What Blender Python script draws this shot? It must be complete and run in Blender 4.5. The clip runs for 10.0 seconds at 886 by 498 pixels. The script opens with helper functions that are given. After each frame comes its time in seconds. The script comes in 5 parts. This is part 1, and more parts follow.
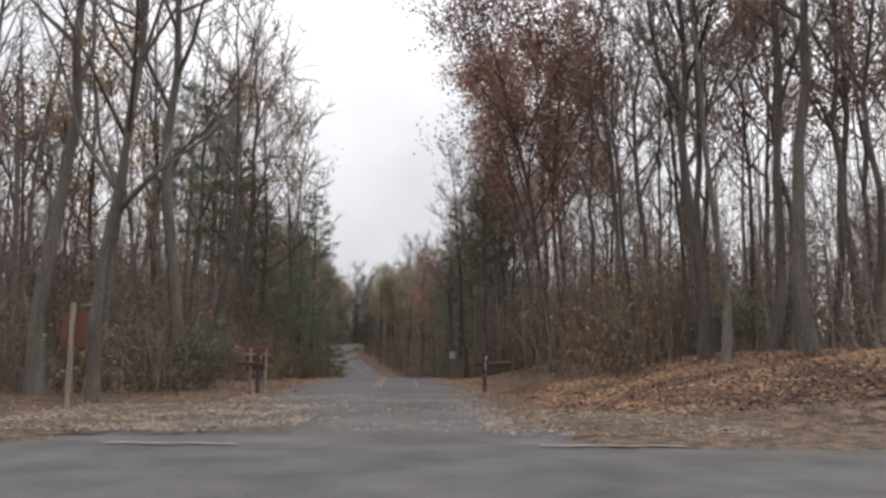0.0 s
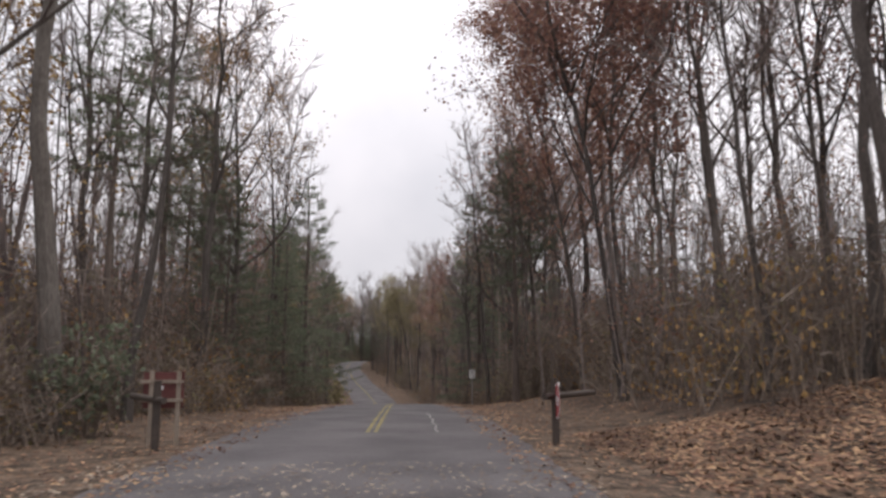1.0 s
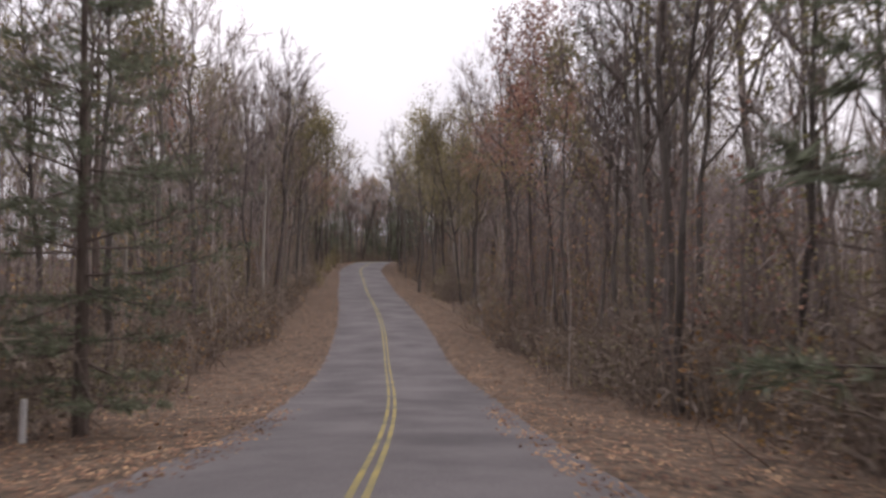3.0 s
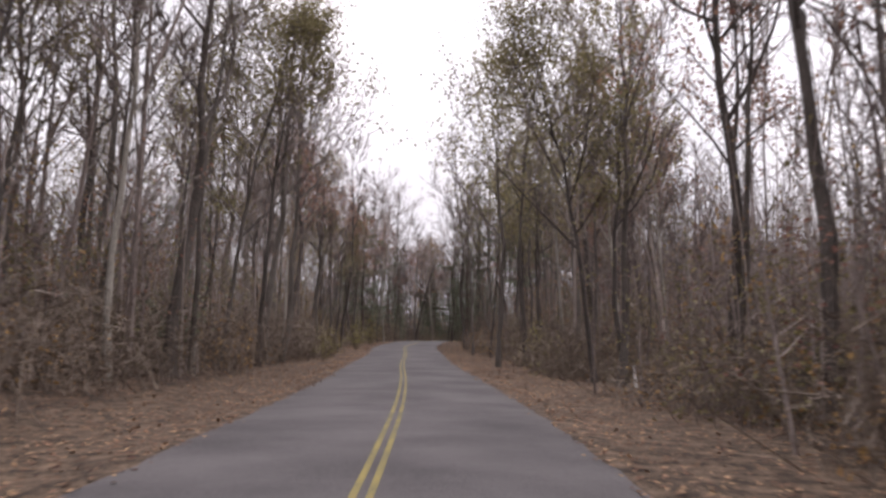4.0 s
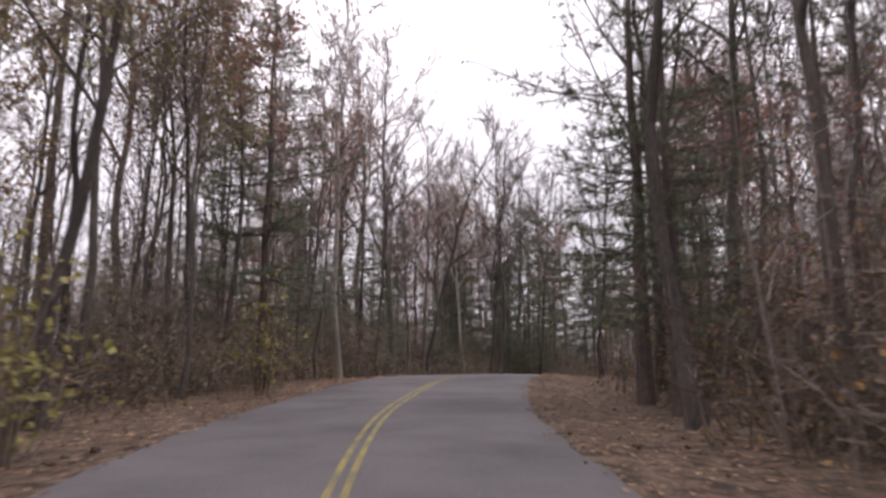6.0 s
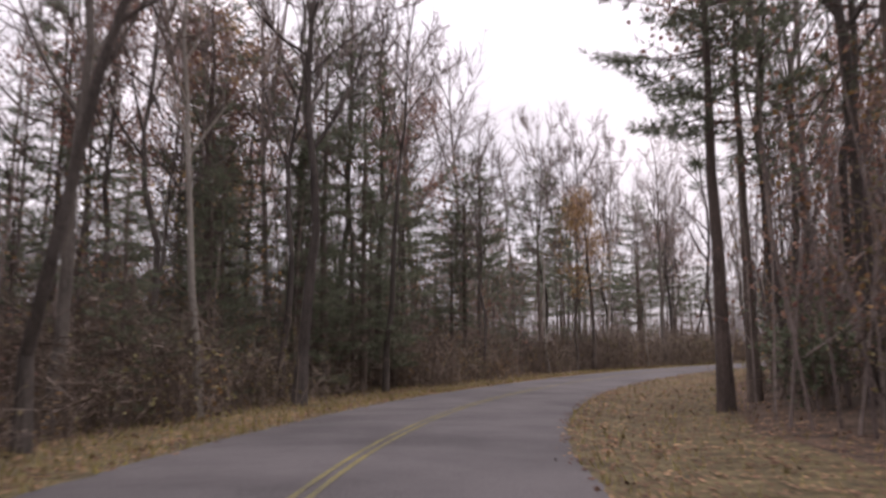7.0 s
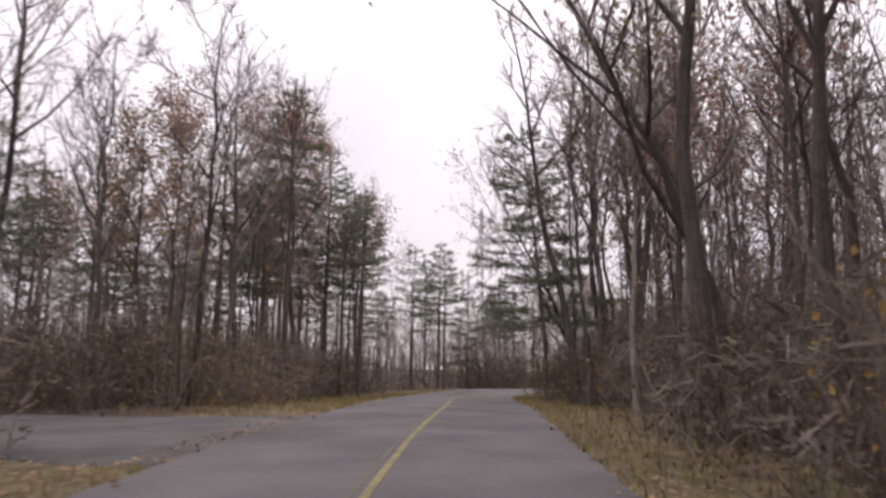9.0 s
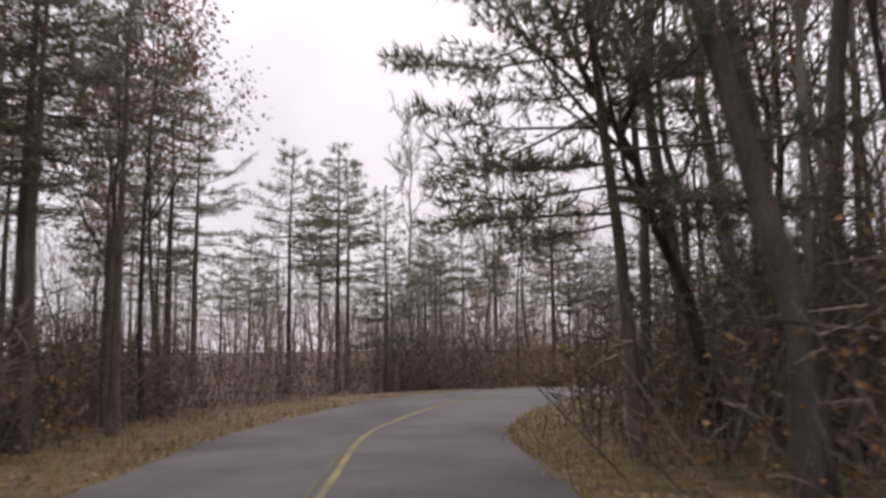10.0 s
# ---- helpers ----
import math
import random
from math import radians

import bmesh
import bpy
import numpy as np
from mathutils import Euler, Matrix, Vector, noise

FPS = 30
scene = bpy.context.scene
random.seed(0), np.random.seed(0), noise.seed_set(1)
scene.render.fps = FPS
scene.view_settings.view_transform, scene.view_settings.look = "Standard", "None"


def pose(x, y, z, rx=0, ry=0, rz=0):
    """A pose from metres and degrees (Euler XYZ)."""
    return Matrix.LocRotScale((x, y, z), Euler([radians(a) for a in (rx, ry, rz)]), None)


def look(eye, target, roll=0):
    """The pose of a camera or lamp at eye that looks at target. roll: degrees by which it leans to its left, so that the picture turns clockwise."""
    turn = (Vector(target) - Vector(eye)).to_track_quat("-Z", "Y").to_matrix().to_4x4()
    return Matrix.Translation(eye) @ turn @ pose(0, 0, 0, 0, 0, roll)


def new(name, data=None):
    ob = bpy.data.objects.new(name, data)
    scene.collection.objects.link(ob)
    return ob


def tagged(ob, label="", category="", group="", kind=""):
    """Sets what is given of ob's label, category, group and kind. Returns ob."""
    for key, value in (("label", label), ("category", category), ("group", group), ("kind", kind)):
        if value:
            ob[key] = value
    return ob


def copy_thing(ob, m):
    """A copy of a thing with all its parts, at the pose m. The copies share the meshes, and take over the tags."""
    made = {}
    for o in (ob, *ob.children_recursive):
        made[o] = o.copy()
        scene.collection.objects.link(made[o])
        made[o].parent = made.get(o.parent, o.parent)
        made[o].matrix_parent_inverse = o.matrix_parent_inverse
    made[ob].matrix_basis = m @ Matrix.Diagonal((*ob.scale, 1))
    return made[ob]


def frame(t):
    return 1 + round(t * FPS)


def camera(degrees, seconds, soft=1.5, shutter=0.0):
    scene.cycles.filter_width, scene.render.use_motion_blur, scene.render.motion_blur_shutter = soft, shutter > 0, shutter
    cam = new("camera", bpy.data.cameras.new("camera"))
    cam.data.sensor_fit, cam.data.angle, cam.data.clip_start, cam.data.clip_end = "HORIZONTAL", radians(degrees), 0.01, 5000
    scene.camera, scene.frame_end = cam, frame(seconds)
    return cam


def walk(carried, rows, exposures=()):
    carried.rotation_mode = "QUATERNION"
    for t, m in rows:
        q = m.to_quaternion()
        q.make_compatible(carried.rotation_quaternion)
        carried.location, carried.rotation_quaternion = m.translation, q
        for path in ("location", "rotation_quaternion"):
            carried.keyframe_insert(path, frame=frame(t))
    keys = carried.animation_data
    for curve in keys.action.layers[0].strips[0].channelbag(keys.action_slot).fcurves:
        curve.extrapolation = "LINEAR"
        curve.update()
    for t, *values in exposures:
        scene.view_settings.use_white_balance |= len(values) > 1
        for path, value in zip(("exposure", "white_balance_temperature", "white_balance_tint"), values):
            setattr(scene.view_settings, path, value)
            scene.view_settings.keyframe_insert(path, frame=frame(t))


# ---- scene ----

cam = camera(59.9, 10.0, soft=2.8, shutter=0.12)
EXPOSURES = [(0, 0.06, 6500, 9), (1, 0.02, 6550, 13), (1.5, 0.07, 6550, 15), (2, 0.1, 6600, 17), (2.5, 0.2, 6600, 18), (4, 0.2, 6550, 18), (5, 0.32, 6500, 17),
             (5.5, 0.3, 6500, 18), (7, 0.12, 6650, 22), (8, 0.0, 6650, 21), (8.5, 0.06, 6600, 20), (9, 0.04, 6600, 20), (9.5, -0.06, 6600, 20), (10, -0.06, 6650, 21)]
PATH = [
    (0, (-0.00, -0.00, 1.35), (-0.030, 9.925, 2.569), 0.4),
    (0.5, (-0.10, 2.89, 1.35), (-0.056, 12.806, 2.645), -0.2),
    (1, (-0.55, 9.70, 1.36), (-0.684, 19.596, 2.789), -0.0),
    (1.5, (-1.25, 19.30, 1.36), (-1.524, 29.206, 2.700), -0.6),
    (2, (-2.12, 30.85, 1.24), (-2.157, 40.780, 2.420), 0.2),
    (2.5, (-3.04, 48.25, 0.60), (-3.272, 58.217, 1.377), -0.5),
    (3, (-4.14, 65.56, -0.62), (-4.838, 75.531, -0.320), 0.0),
    (3.5, (-5.84, 82.59, -2.39), (-6.988, 92.513, -1.933), 0.0),
    (4, (-8.13, 98.58, -3.17), (-9.678, 108.319, -1.510), 0.6),
    (4.5, (-10.43, 111.41, -2.55), (-12.198, 121.104, -0.842), 0.0),
    (5, (-13.02, 123.97, -1.88), (-14.642, 133.656, -0.000), 0.0),
    (5.5, (-15.94, 137.94, -1.10), (-17.466, 147.624, 0.873), 0.1),
    (6, (-18.74, 152.89, -0.15), (-20.402, 162.555, 1.803), 0.0),
    (6.5, (-20.97, 168.14, 1.14), (-21.875, 177.894, 3.151), 0.0),
    (7, (-21.42, 183.52, 2.29), (-20.703, 193.404, 3.636), -0.5),
    (7.5, (-19.42, 199.02, 2.33), (-17.622, 208.786, 3.502), -0.8),
    (8, (-13.21, 215.95, 2.34), (-8.597, 224.706, 3.768), -0.6),
    (8.5, (-3.52, 229.60, 2.52), (3.275, 236.783, 4.012), -0.9),
    (9, (6.65, 238.89, 2.70), (14.753, 244.541, 4.249), 0.9),
    (9.5, (16.23, 245.59, 2.93), (24.739, 250.650, 4.337), 1.1),
    (10, (27.17, 252.09, 2.97), (35.852, 256.878, 4.269), -0.7),
]
walk(cam, [(t, look(eye, target, roll)) for t, eye, target, roll in PATH], EXPOSURES)

# ---- overcast sky and a veiled sun ----
world = bpy.data.worlds.new("overcast_sky")
scene.world = world
world.use_nodes = True
wn, wl = world.node_tree.nodes, world.node_tree.links
wn.clear()
w_out = wn.new("ShaderNodeOutputWorld")
w_bg = wn.new("ShaderNodeBackground")
w_sky = wn.new("ShaderNodeTexSky")
w_sky.sky_type, w_sky.sun_disc = "NISHITA", False
w_sky.sun_elevation, w_sky.sun_rotation = radians(38), radians(60)
w_sky.air_density, w_sky.dust_density = 1.0, 3.0
w_tex = wn.new("ShaderNodeTexCoord")
w_noise = wn.new("ShaderNodeTexNoise")
w_noise.inputs["Scale"].default_value, w_noise.inputs["Detail"].default_value = 2.2, 5
w_ramp = wn.new("ShaderNodeValToRGB")
w_ramp.color_ramp.elements[0].position, w_ramp.color_ramp.elements[0].color = 0.32, (12.6, 12.7, 13.5, 1)
w_ramp.color_ramp.elements[1].position, w_ramp.color_ramp.elements[1].color = 0.62, (17.4, 17.0, 17.6, 1)
w_mix = wn.new("ShaderNodeMixRGB")
w_mix.inputs[0].default_value = 0.9
wl.new(w_tex.outputs["Generated"], w_noise.inputs["Vector"])
wl.new(w_noise.outputs["Fac"], w_ramp.inputs[0])
wl.new(w_sky.outputs[0], w_mix.inputs[1])
wl.new(w_ramp.outputs[0], w_mix.inputs[2])
# an overcast sky grows brighter towards the zenith
w_sep, w_up, w_square, w_rise, w_gain = wn.new("ShaderNodeSeparateXYZ"), wn.new("ShaderNodeMath"), wn.new("ShaderNodeMath"), wn.new("ShaderNodeMath"), wn.new("ShaderNodeVectorMath")
w_square.operation, w_square.inputs[1].default_value = "POWER", 2.0
w_up.operation, w_up.inputs[1].default_value = "MAXIMUM", 0.0
w_rise.operation, w_rise.inputs[1].default_value, w_rise.inputs[2].default_value = "MULTIPLY_ADD", 2.0, 0.76
w_gain.operation = "SCALE"
wl.new(w_tex.outputs["Generated"], w_sep.inputs[0])
wl.new(w_sep.outputs["Z"], w_up.inputs[0])
wl.new(w_up.outputs[0], w_square.inputs[0])
wl.new(w_square.outputs[0], w_rise.inputs[0])
wl.new(w_mix.outputs[0], w_gain.inputs[0])
wl.new(w_rise.outputs[0], w_gain.inputs["Scale"])
wl.new(w_gain.outputs[0], w_bg.inputs["Color"])
w_bg.inputs["Strength"].default_value = 0.072
wl.new(w_bg.outputs[0], w_out.inputs[0])
sun = new("sun", bpy.data.lights.new("sun", "SUN"))
sun.data.energy, sun.data.angle, sun.data.color = 0.8, radians(25), (1.0, 0.96, 0.9)
sun.matrix_world = look((0, 0, 60), (-30, -18, 23))


# ---- materials ----
def material(name, ca, cb, scale=3.0, rough=0.9, fine=25.0, bump=0.3, distance=0.02, island=0.0, each=0.0, metal=0.0, stretch=(1, 1, 1), low=0.35, high=0.65):
    """Two colours mixed by coarse and fine noise, with relief; island and each vary the value by piece or by object."""
    m = bpy.data.materials.new(name)
    m.use_nodes = True
    n, l = m.node_tree.nodes, m.node_tree.links
    b = n["Principled BSDF"]
    tc, mp = n.new("ShaderNodeTexCoord"), n.new("ShaderNodeMapping")
    mp.inputs["Scale"].default_value = stretch
    l.new(tc.outputs["Object"], mp.inputs["Vector"])
    n1, n2 = n.new("ShaderNodeTexNoise"), n.new("ShaderNodeTexNoise")
    n1.inputs["Scale"].default_value, n1.inputs["Detail"].default_value = scale, 4
    n2.inputs["Scale"].default_value, n2.inputs["Detail"].default_value = fine, 6
    l.new(mp.outputs[0], n1.inputs["Vector"])
    l.new(mp.outputs[0], n2.inputs["Vector"])
    add = n.new("ShaderNodeMath")
    add.operation = "ADD"
    half = n.new("ShaderNodeMath")
    half.operation, half.inputs[1].default_value = "MULTIPLY", 0.5
    l.new(n1.outputs["Fac"], add.inputs[0])
    l.new(n2.outputs["Fac"], add.inputs[1])
    l.new(add.outputs[0], half.inputs[0])
    ramp = n.new("ShaderNodeValToRGB")
    ramp.color_ramp.elements[0].position, ramp.color_ramp.elements[0].color = low, (*ca, 1)
    ramp.color_ramp.elements[1].position, ramp.color_ramp.elements[1].color = high, (*cb, 1)
    l.new(half.outputs[0], ramp.inputs[0])
    colour = ramp.outputs[0]
    for amount, node, out in ((island, "ShaderNodeNewGeometry", "Random Per Island"), (each, "ShaderNodeObjectInfo", "Random")):
        if amount:
            src, rng_, hsv = n.new(node), n.new("ShaderNodeMapRange"), n.new("ShaderNodeHueSaturation")
            rng_.inputs["To Min"].default_value, rng_.inputs["To Max"].default_value = 1 - amount, 1 + amount
            l.new(src.outputs[out], rng_.inputs["Value"])
            l.new(rng_.outputs[0], hsv.inputs["Value"])
            hue = n.new("ShaderNodeMapRange")
            hue.inputs["To Min"].default_value, hue.inputs["To Max"].default_value = 0.5 - 0.03 * amount, 0.5 + 0.03 * amount
            l.new(src.outputs[out], hue.inputs["Value"])
            l.new(hue.outputs[0], hsv.inputs["Hue"])
            l.new(colour, hsv.inputs["Color"])
            colour = hsv.outputs[0]
    l.new(colour, b.inputs["Base Color"])
    b.inputs["Roughness"].default_value, b.inputs["Metallic"].default_value = rough, metal
    b.inputs["Specular IOR Level"].default_value = 0.25
    if bump:
        bp = n.new("ShaderNodeBump")
        bp.inputs["Strength"].default_value, bp.inputs["Distance"].default_value = bump, distance
        l.new(half.outputs[0], bp.inputs["Height"])
        l.new(bp.outputs[0], b.inputs["Normal"])
    return m


def see_through(m, amount):
    """Lets part of the light through thin leaves."""
    n, l = m.node_tree.nodes, m.node_tree.links
    out, b = n["Material Output"], n["Principled BSDF"]
    tr, mix = n.new("ShaderNodeBsdfTranslucent"), n.new("ShaderNodeMixShader")
    l.new(b.inputs["Base Color"].links[0].from_socket, tr.inputs["Color"])
    mix.inputs[0].default_value = amount
    l.new(b.outputs[0], mix.inputs[1])
    l.new(tr.outputs[0], mix.inputs[2])
    l.new(mix.outputs[0], out.inputs["Surface"])
    return m


M_ASPHALT = material("asphalt", (0.052, 0.0472, 0.0478), (0.110, 0.100, 0.100), 0.5, 0.85, 45, 0.4, 0.008, low=0.40, high=0.60)
M_ASPHALT_OLD = material("old_asphalt", (0.047, 0.044, 0.0435), (0.096, 0.09, 0.087), 0.9, 0.88, 55, 0.35, 0.006, low=0.38, high=0.62)
M_YELLOW = material("yellow_paint", (0.115, 0.102, 0.058), (0.235, 0.19, 0.062), 1.3, 0.8, 30, 0.2, 0.004, low=0.42, high=0.56)
M_YELLOW_FADED = material("faded_yellow_paint", (0.085, 0.078, 0.052), (0.20, 0.17, 0.06), 1.1, 0.85, 25, 0.2, 0.004, low=0.4, high=0.6)
M_YELLOW_GONE = material("worn_away_yellow_paint", (0.07, 0.064, 0.055), (0.13, 0.117, 0.075), 1.1, 0.85, 25, 0.2, 0.004, low=0.4, high=0.65)
M_WHITE_PAINT = material("white_road_paint", (0.12, 0.115, 0.108), (0.26, 0.25, 0.24), 2.0, 0.8, 40, 0.2, 0.004)
M_SOIL = material("forest_floor", (0.03, 0.021, 0.0155), (0.115, 0.078, 0.053), 1.4, 0.95, 14, 0.9, 0.05, low=0.43, high=0.6)
M_VERGE = material("leafy_verge", (0.03, 0.021, 0.0145), (0.15, 0.104, 0.07), 3.2, 0.95, 20, 0.9, 0.04, low=0.43, high=0.6)
M_GRASSY = material("grassy_verge", (0.045, 0.037, 0.02), (0.155, 0.122, 0.06), 2.4, 0.95, 18, 0.8, 0.04, low=0.4, high=0.62)
M_BARK = material("grey_brown_bark", (0.05, 0.043, 0.038), (0.135, 0.116, 0.103), 1.5, 0.95, 14, 0.9, 0.03, each=0.35, stretch=(2.5, 2.5, 0.6))
M_PALE_BARK = material("pale_bark", (0.16, 0.145, 0.125), (0.36, 0.33, 0.285), 1.6, 0.9, 16, 0.6, 0.02, each=0.2, stretch=(2, 2, 0.7))
M_PINE_BARK = material("pine_bark", (0.066, 0.053, 0.046), (0.16, 0.126, 0.107), 1.8, 0.95, 14, 1.0, 0.03, each=0.3, stretch=(2.5, 2.5, 0.8))
M_TWIG = material("twigs", (0.126, 0.102, 0.092), (0.264, 0.218, 0.198), 1.0, 0.95, 8, 0, each=0.35, island=0.3)
M_BRUSH = material("brush_stems", (0.12, 0.096, 0.078), (0.23, 0.183, 0.148), 0.8, 0.95, 6, 0, each=0.2, island=0.2)
M_RUSSET = see_through(material("russet_leaves", (0.19, 0.105, 0.082), (0.35, 0.20, 0.15), 0.8, 0.8, 5, 0, island=0.35, each=0.2), 0.45)
M_TAN = see_through(material("tan_leaves", (0.21, 0.12, 0.05), (0.38, 0.24, 0.11), 0.8, 0.8, 5, 0, island=0.35, each=0.2), 0.3)
M_YELLOW_LEAF = see_through(material("yellow_leaves", (0.18, 0.155, 0.055), (0.31, 0.27, 0.11), 0.8, 0.8, 5, 0, island=0.3, each=0.2), 0.3)
M_OLIVE = see_through(material("olive_leaves", (0.15, 0.13, 0.065), (0.29, 0.25, 0.135), 0.8, 0.8, 5, 0, island=0.3, each=0.2), 0.4)
M_NEEDLE = see_through(material("pine_needles", (0.084, 0.099, 0.065), (0.190, 0.207, 0.140), 0.7, 0.7, 6, 0, island=0.3, each=0.25), 0.35)
M_DEAD = see_through(material("withered_brush_leaves", (0.105, 0.08, 0.062), (0.19, 0.146, 0.112), 0.8, 0.9, 5, 0, island=0.22, each=0.2), 0.3)
M_LITTER = material("fallen_leaves", (0.08, 0.045, 0.03), (0.275, 0.163, 0.1), 0.6, 0.9, 6, 0, island=0.55, low=0.42, high=0.58)
M_LITTER_PALE = material("bleached_fallen_leaves", (0.095, 0.076, 0.058), (0.25, 0.2, 0.155), 0.6, 0.9, 6, 0, island=0.5, low=0.42, high=0.58)
M_GRASS = see_through(material("dry_grass", (0.12, 0.11, 0.03), (0.30, 0.25, 0.09), 0.5, 0.9, 6, 0, island=0.35), 0.2)

# ---- the road's line: x, y, height ----
ROAD = [
    (-0.60, -45.00, -0.05), (-0.60, -15.00, -0.05), (-0.60, -0.00, -0.05), (-1.18, 9.70, -0.04), (-1.82, 19.31, -0.04), (-2.49, 30.81, -0.16),
    (-3.61, 48.20, -0.82), (-4.81, 65.49, -1.99), (-6.48, 82.49, -3.77), (-8.85, 98.46, -4.57), (-10.96, 111.27, -3.95), (-13.44, 123.91, -3.30),
    (-16.43, 137.81, -2.50), (-19.37, 152.79, -1.54), (-22.35, 168.03, -0.28), (-22.77, 183.54, 0.91), (-20.59, 199.25, 0.93), (-13.83, 216.27, 0.94),
    (-4.14, 230.13, 1.12), (6.18, 239.51, 1.30), (15.91, 246.09, 1.53), (26.78, 252.79, 1.57), (34.26, 257.58, 1.44), (41.41, 261.46, 1.35),
    (48.61, 262.38, 1.53), (55.20, 259.51, 1.46), (60.38, 252.73, 1.30), (64.72, 243.11, 1.14), (74.09, 225.05, 1.00), (94.98, 189.99, 0.89),
    (109.90, 164.94, 0.80),
]


def spline(points, step=0.5):
    """A smooth line through the points, sampled evenly."""
    p = np.array(points, float)
    p = np.vstack([2 * p[0] - p[1], p, 2 * p[-1] - p[-2]])
    out = []
    for i in range(1, len(p) - 2):
        a, b, c, d = p[i - 1 : i + 3]
        ta, tb, tc = (np.linalg.norm(q) ** 0.5 for q in (b - a, c - b, d - c))
        m1 = (c - b) + tb * ((b - a) / ta - (c - a) / (ta + tb))
        m2 = (c - b) + tb * ((d - c) / tc - (d - b) / (tb + tc))
        for u in np.linspace(0, 1, max(4, int(tb * tb / step)), endpoint=False):
            out.append((2 * u**3 - 3 * u * u + 1) * b + (u**3 - 2 * u * u + u) * m1 + (3 * u * u - 2 * u**3) * c + (u**3 - u * u) * m2)
    out.append(p[-2])
    out = np.array(out)
    s = np.r_[0, np.cumsum(np.linalg.norm(np.diff(out[:, :2], axis=0), axis=1))]
    even = np.arange(0, s[-1], step)
    return even, np.stack([np.interp(even, s, out[:, k]) for k in range(3)], 1)


LINE_S, LINE = spline(ROAD)
LINE_S = LINE_S - 45.0  # zero where the side road meets the cross road
LINE_T = np.gradient(LINE[:, :2], axis=0)
LINE_T /= np.linalg.norm(LINE_T, axis=1)[:, None]
LINE_N = np.stack([-LINE_T[:, 1], LINE_T[:, 0]], 1)  # to the left
HALF = 2.75
CROSS_FAR = 10.9


def on_road(s, d):
    """The plan place at s along the road and d to its left."""
    i = np.clip((np.asarray(s) + 45.0) / 0.5, 0, len(LINE) - 1.001)
    k = i.astype(int) if hasattr(i, "astype") else int(i)
    u = i - k
    p = LINE[k, :2] * (1 - u)[..., None] + LINE[k + 1, :2] * u[..., None]
    return p + LINE_N[k] * np.asarray(d)[..., None]


def road_at(xy):
    """For places in the plan: s along the road, distance to its left, and the road's height."""
    xy = np.atleast_2d(xy)
    s, d, z = np.empty(len(xy)), np.empty(len(xy)), np.empty(len(xy))
    for a in range(0, len(xy), 4000):
        q = xy[a : a + 4000]
        far = ((q[:, None, :] - LINE[None, ::4, :2]) ** 2).sum(2)
        k = far.argmin(1) * 4
        off = q - LINE[k, :2]
        s[a : a + 4000] = LINE_S[k] + (off * LINE_T[k]).sum(1)
        side = (off * LINE_N[k]).sum(1)
        d[a : a + 4000] = np.where(side < 0, -1, 1) * np.maximum(np.abs(side), np.sqrt(far.min(1)) * 0.7)
        z[a : a + 4000] = np.interp(s[a : a + 4000], LINE_S, LINE[:, 2])
    return s, d, z


def step01(x, a, b):
    u = np.clip((x - a) / (b - a), 0, 1)
    return u * u * (3 - 2 * u)


def lumps(x, y):
    return 0.10 * np.sin(x * 0.7 + 1.3 * np.sin(y * 0.23)) * np.sin(y * 0.6 + x * 0.17) + 0.25 * np.sin(x * 0.11 + 2) * np.sin(y * 0.13 + 1)


def ground_z(xy):
    """The height of the ground in the plan."""
    xy = np.atleast_2d(xy)
    s, d, z = road_at(xy)
    a = np.abs(d)
    out = z + step01(a, 5, 11) * lumps(xy[:, 0], xy[:, 1]) - 0.10 * step01(a, 2.9, 4.2)
    # leafy bank beside the mouth of the road
    out += 1.35 * step01(-d, 3.5, 13) * step01(s, 9.5, 18) * (1 - step01(s, 40, 75))
    out += 0.35 * step01(d, 4, 12) * (1 - step01(s, 40, 75)) * step01(s, 14, 26)
    # woods climb away from the road, but for the ridge past the bend
    out += np.minimum(0.06 * np.maximum(a - 22, 0), 3.2) * (1 - 0.85 * step01(s, 150, 200)) * step01(s, 6, 22)
    out += 0.8 * step01(-d, 5, 14) * step01(s, 195, 215) * (1 - step01(s, 235, 262))
    out += 0.5 * step01(d, 4, 10) * step01(s, 85, 105) * (1 - step01(s, 140, 160))
    out += 0.55 * step01(-d, 3.0, 6.5) * step01(s, 280, 293) * (1 - step01(s, 335, 350))
    # level along the cross road
    flat = 1 - step01(xy[:, 1], CROSS_FAR, CROSS_FAR + 4)
    return out * (1 - flat)


def link_mesh(name, verts, faces, mat, parent=None, label="", smooth=False):
    me = bpy.data.meshes.new(name)
    me.from_pydata([tuple(v) for v in verts], [], faces)
    me.validate()
    if mat:
        me.materials.append(mat)
    if smooth:
        me.polygons.foreach_set("use_smooth", [True] * len(me.polygons))
    ob = new(name, me)
    if parent:
        ob.parent = parent
    if label:
        ob["label"] = label
    return ob


# ---- ground, one sheet to the horizon ----
def spaced(a, b, fine, far):
    mid = list(np.arange(a, b + 0.01, fine))
    lo, hi, w = [], [], fine
    x = a
    while x > -far:
        w *= 1.35
        x -= w
        lo.append(x)
    x, w = b, fine
    while x < far:
        w *= 1.35
        x += w
        hi.append(x)
    return np.array(lo[::-1] + mid + hi)


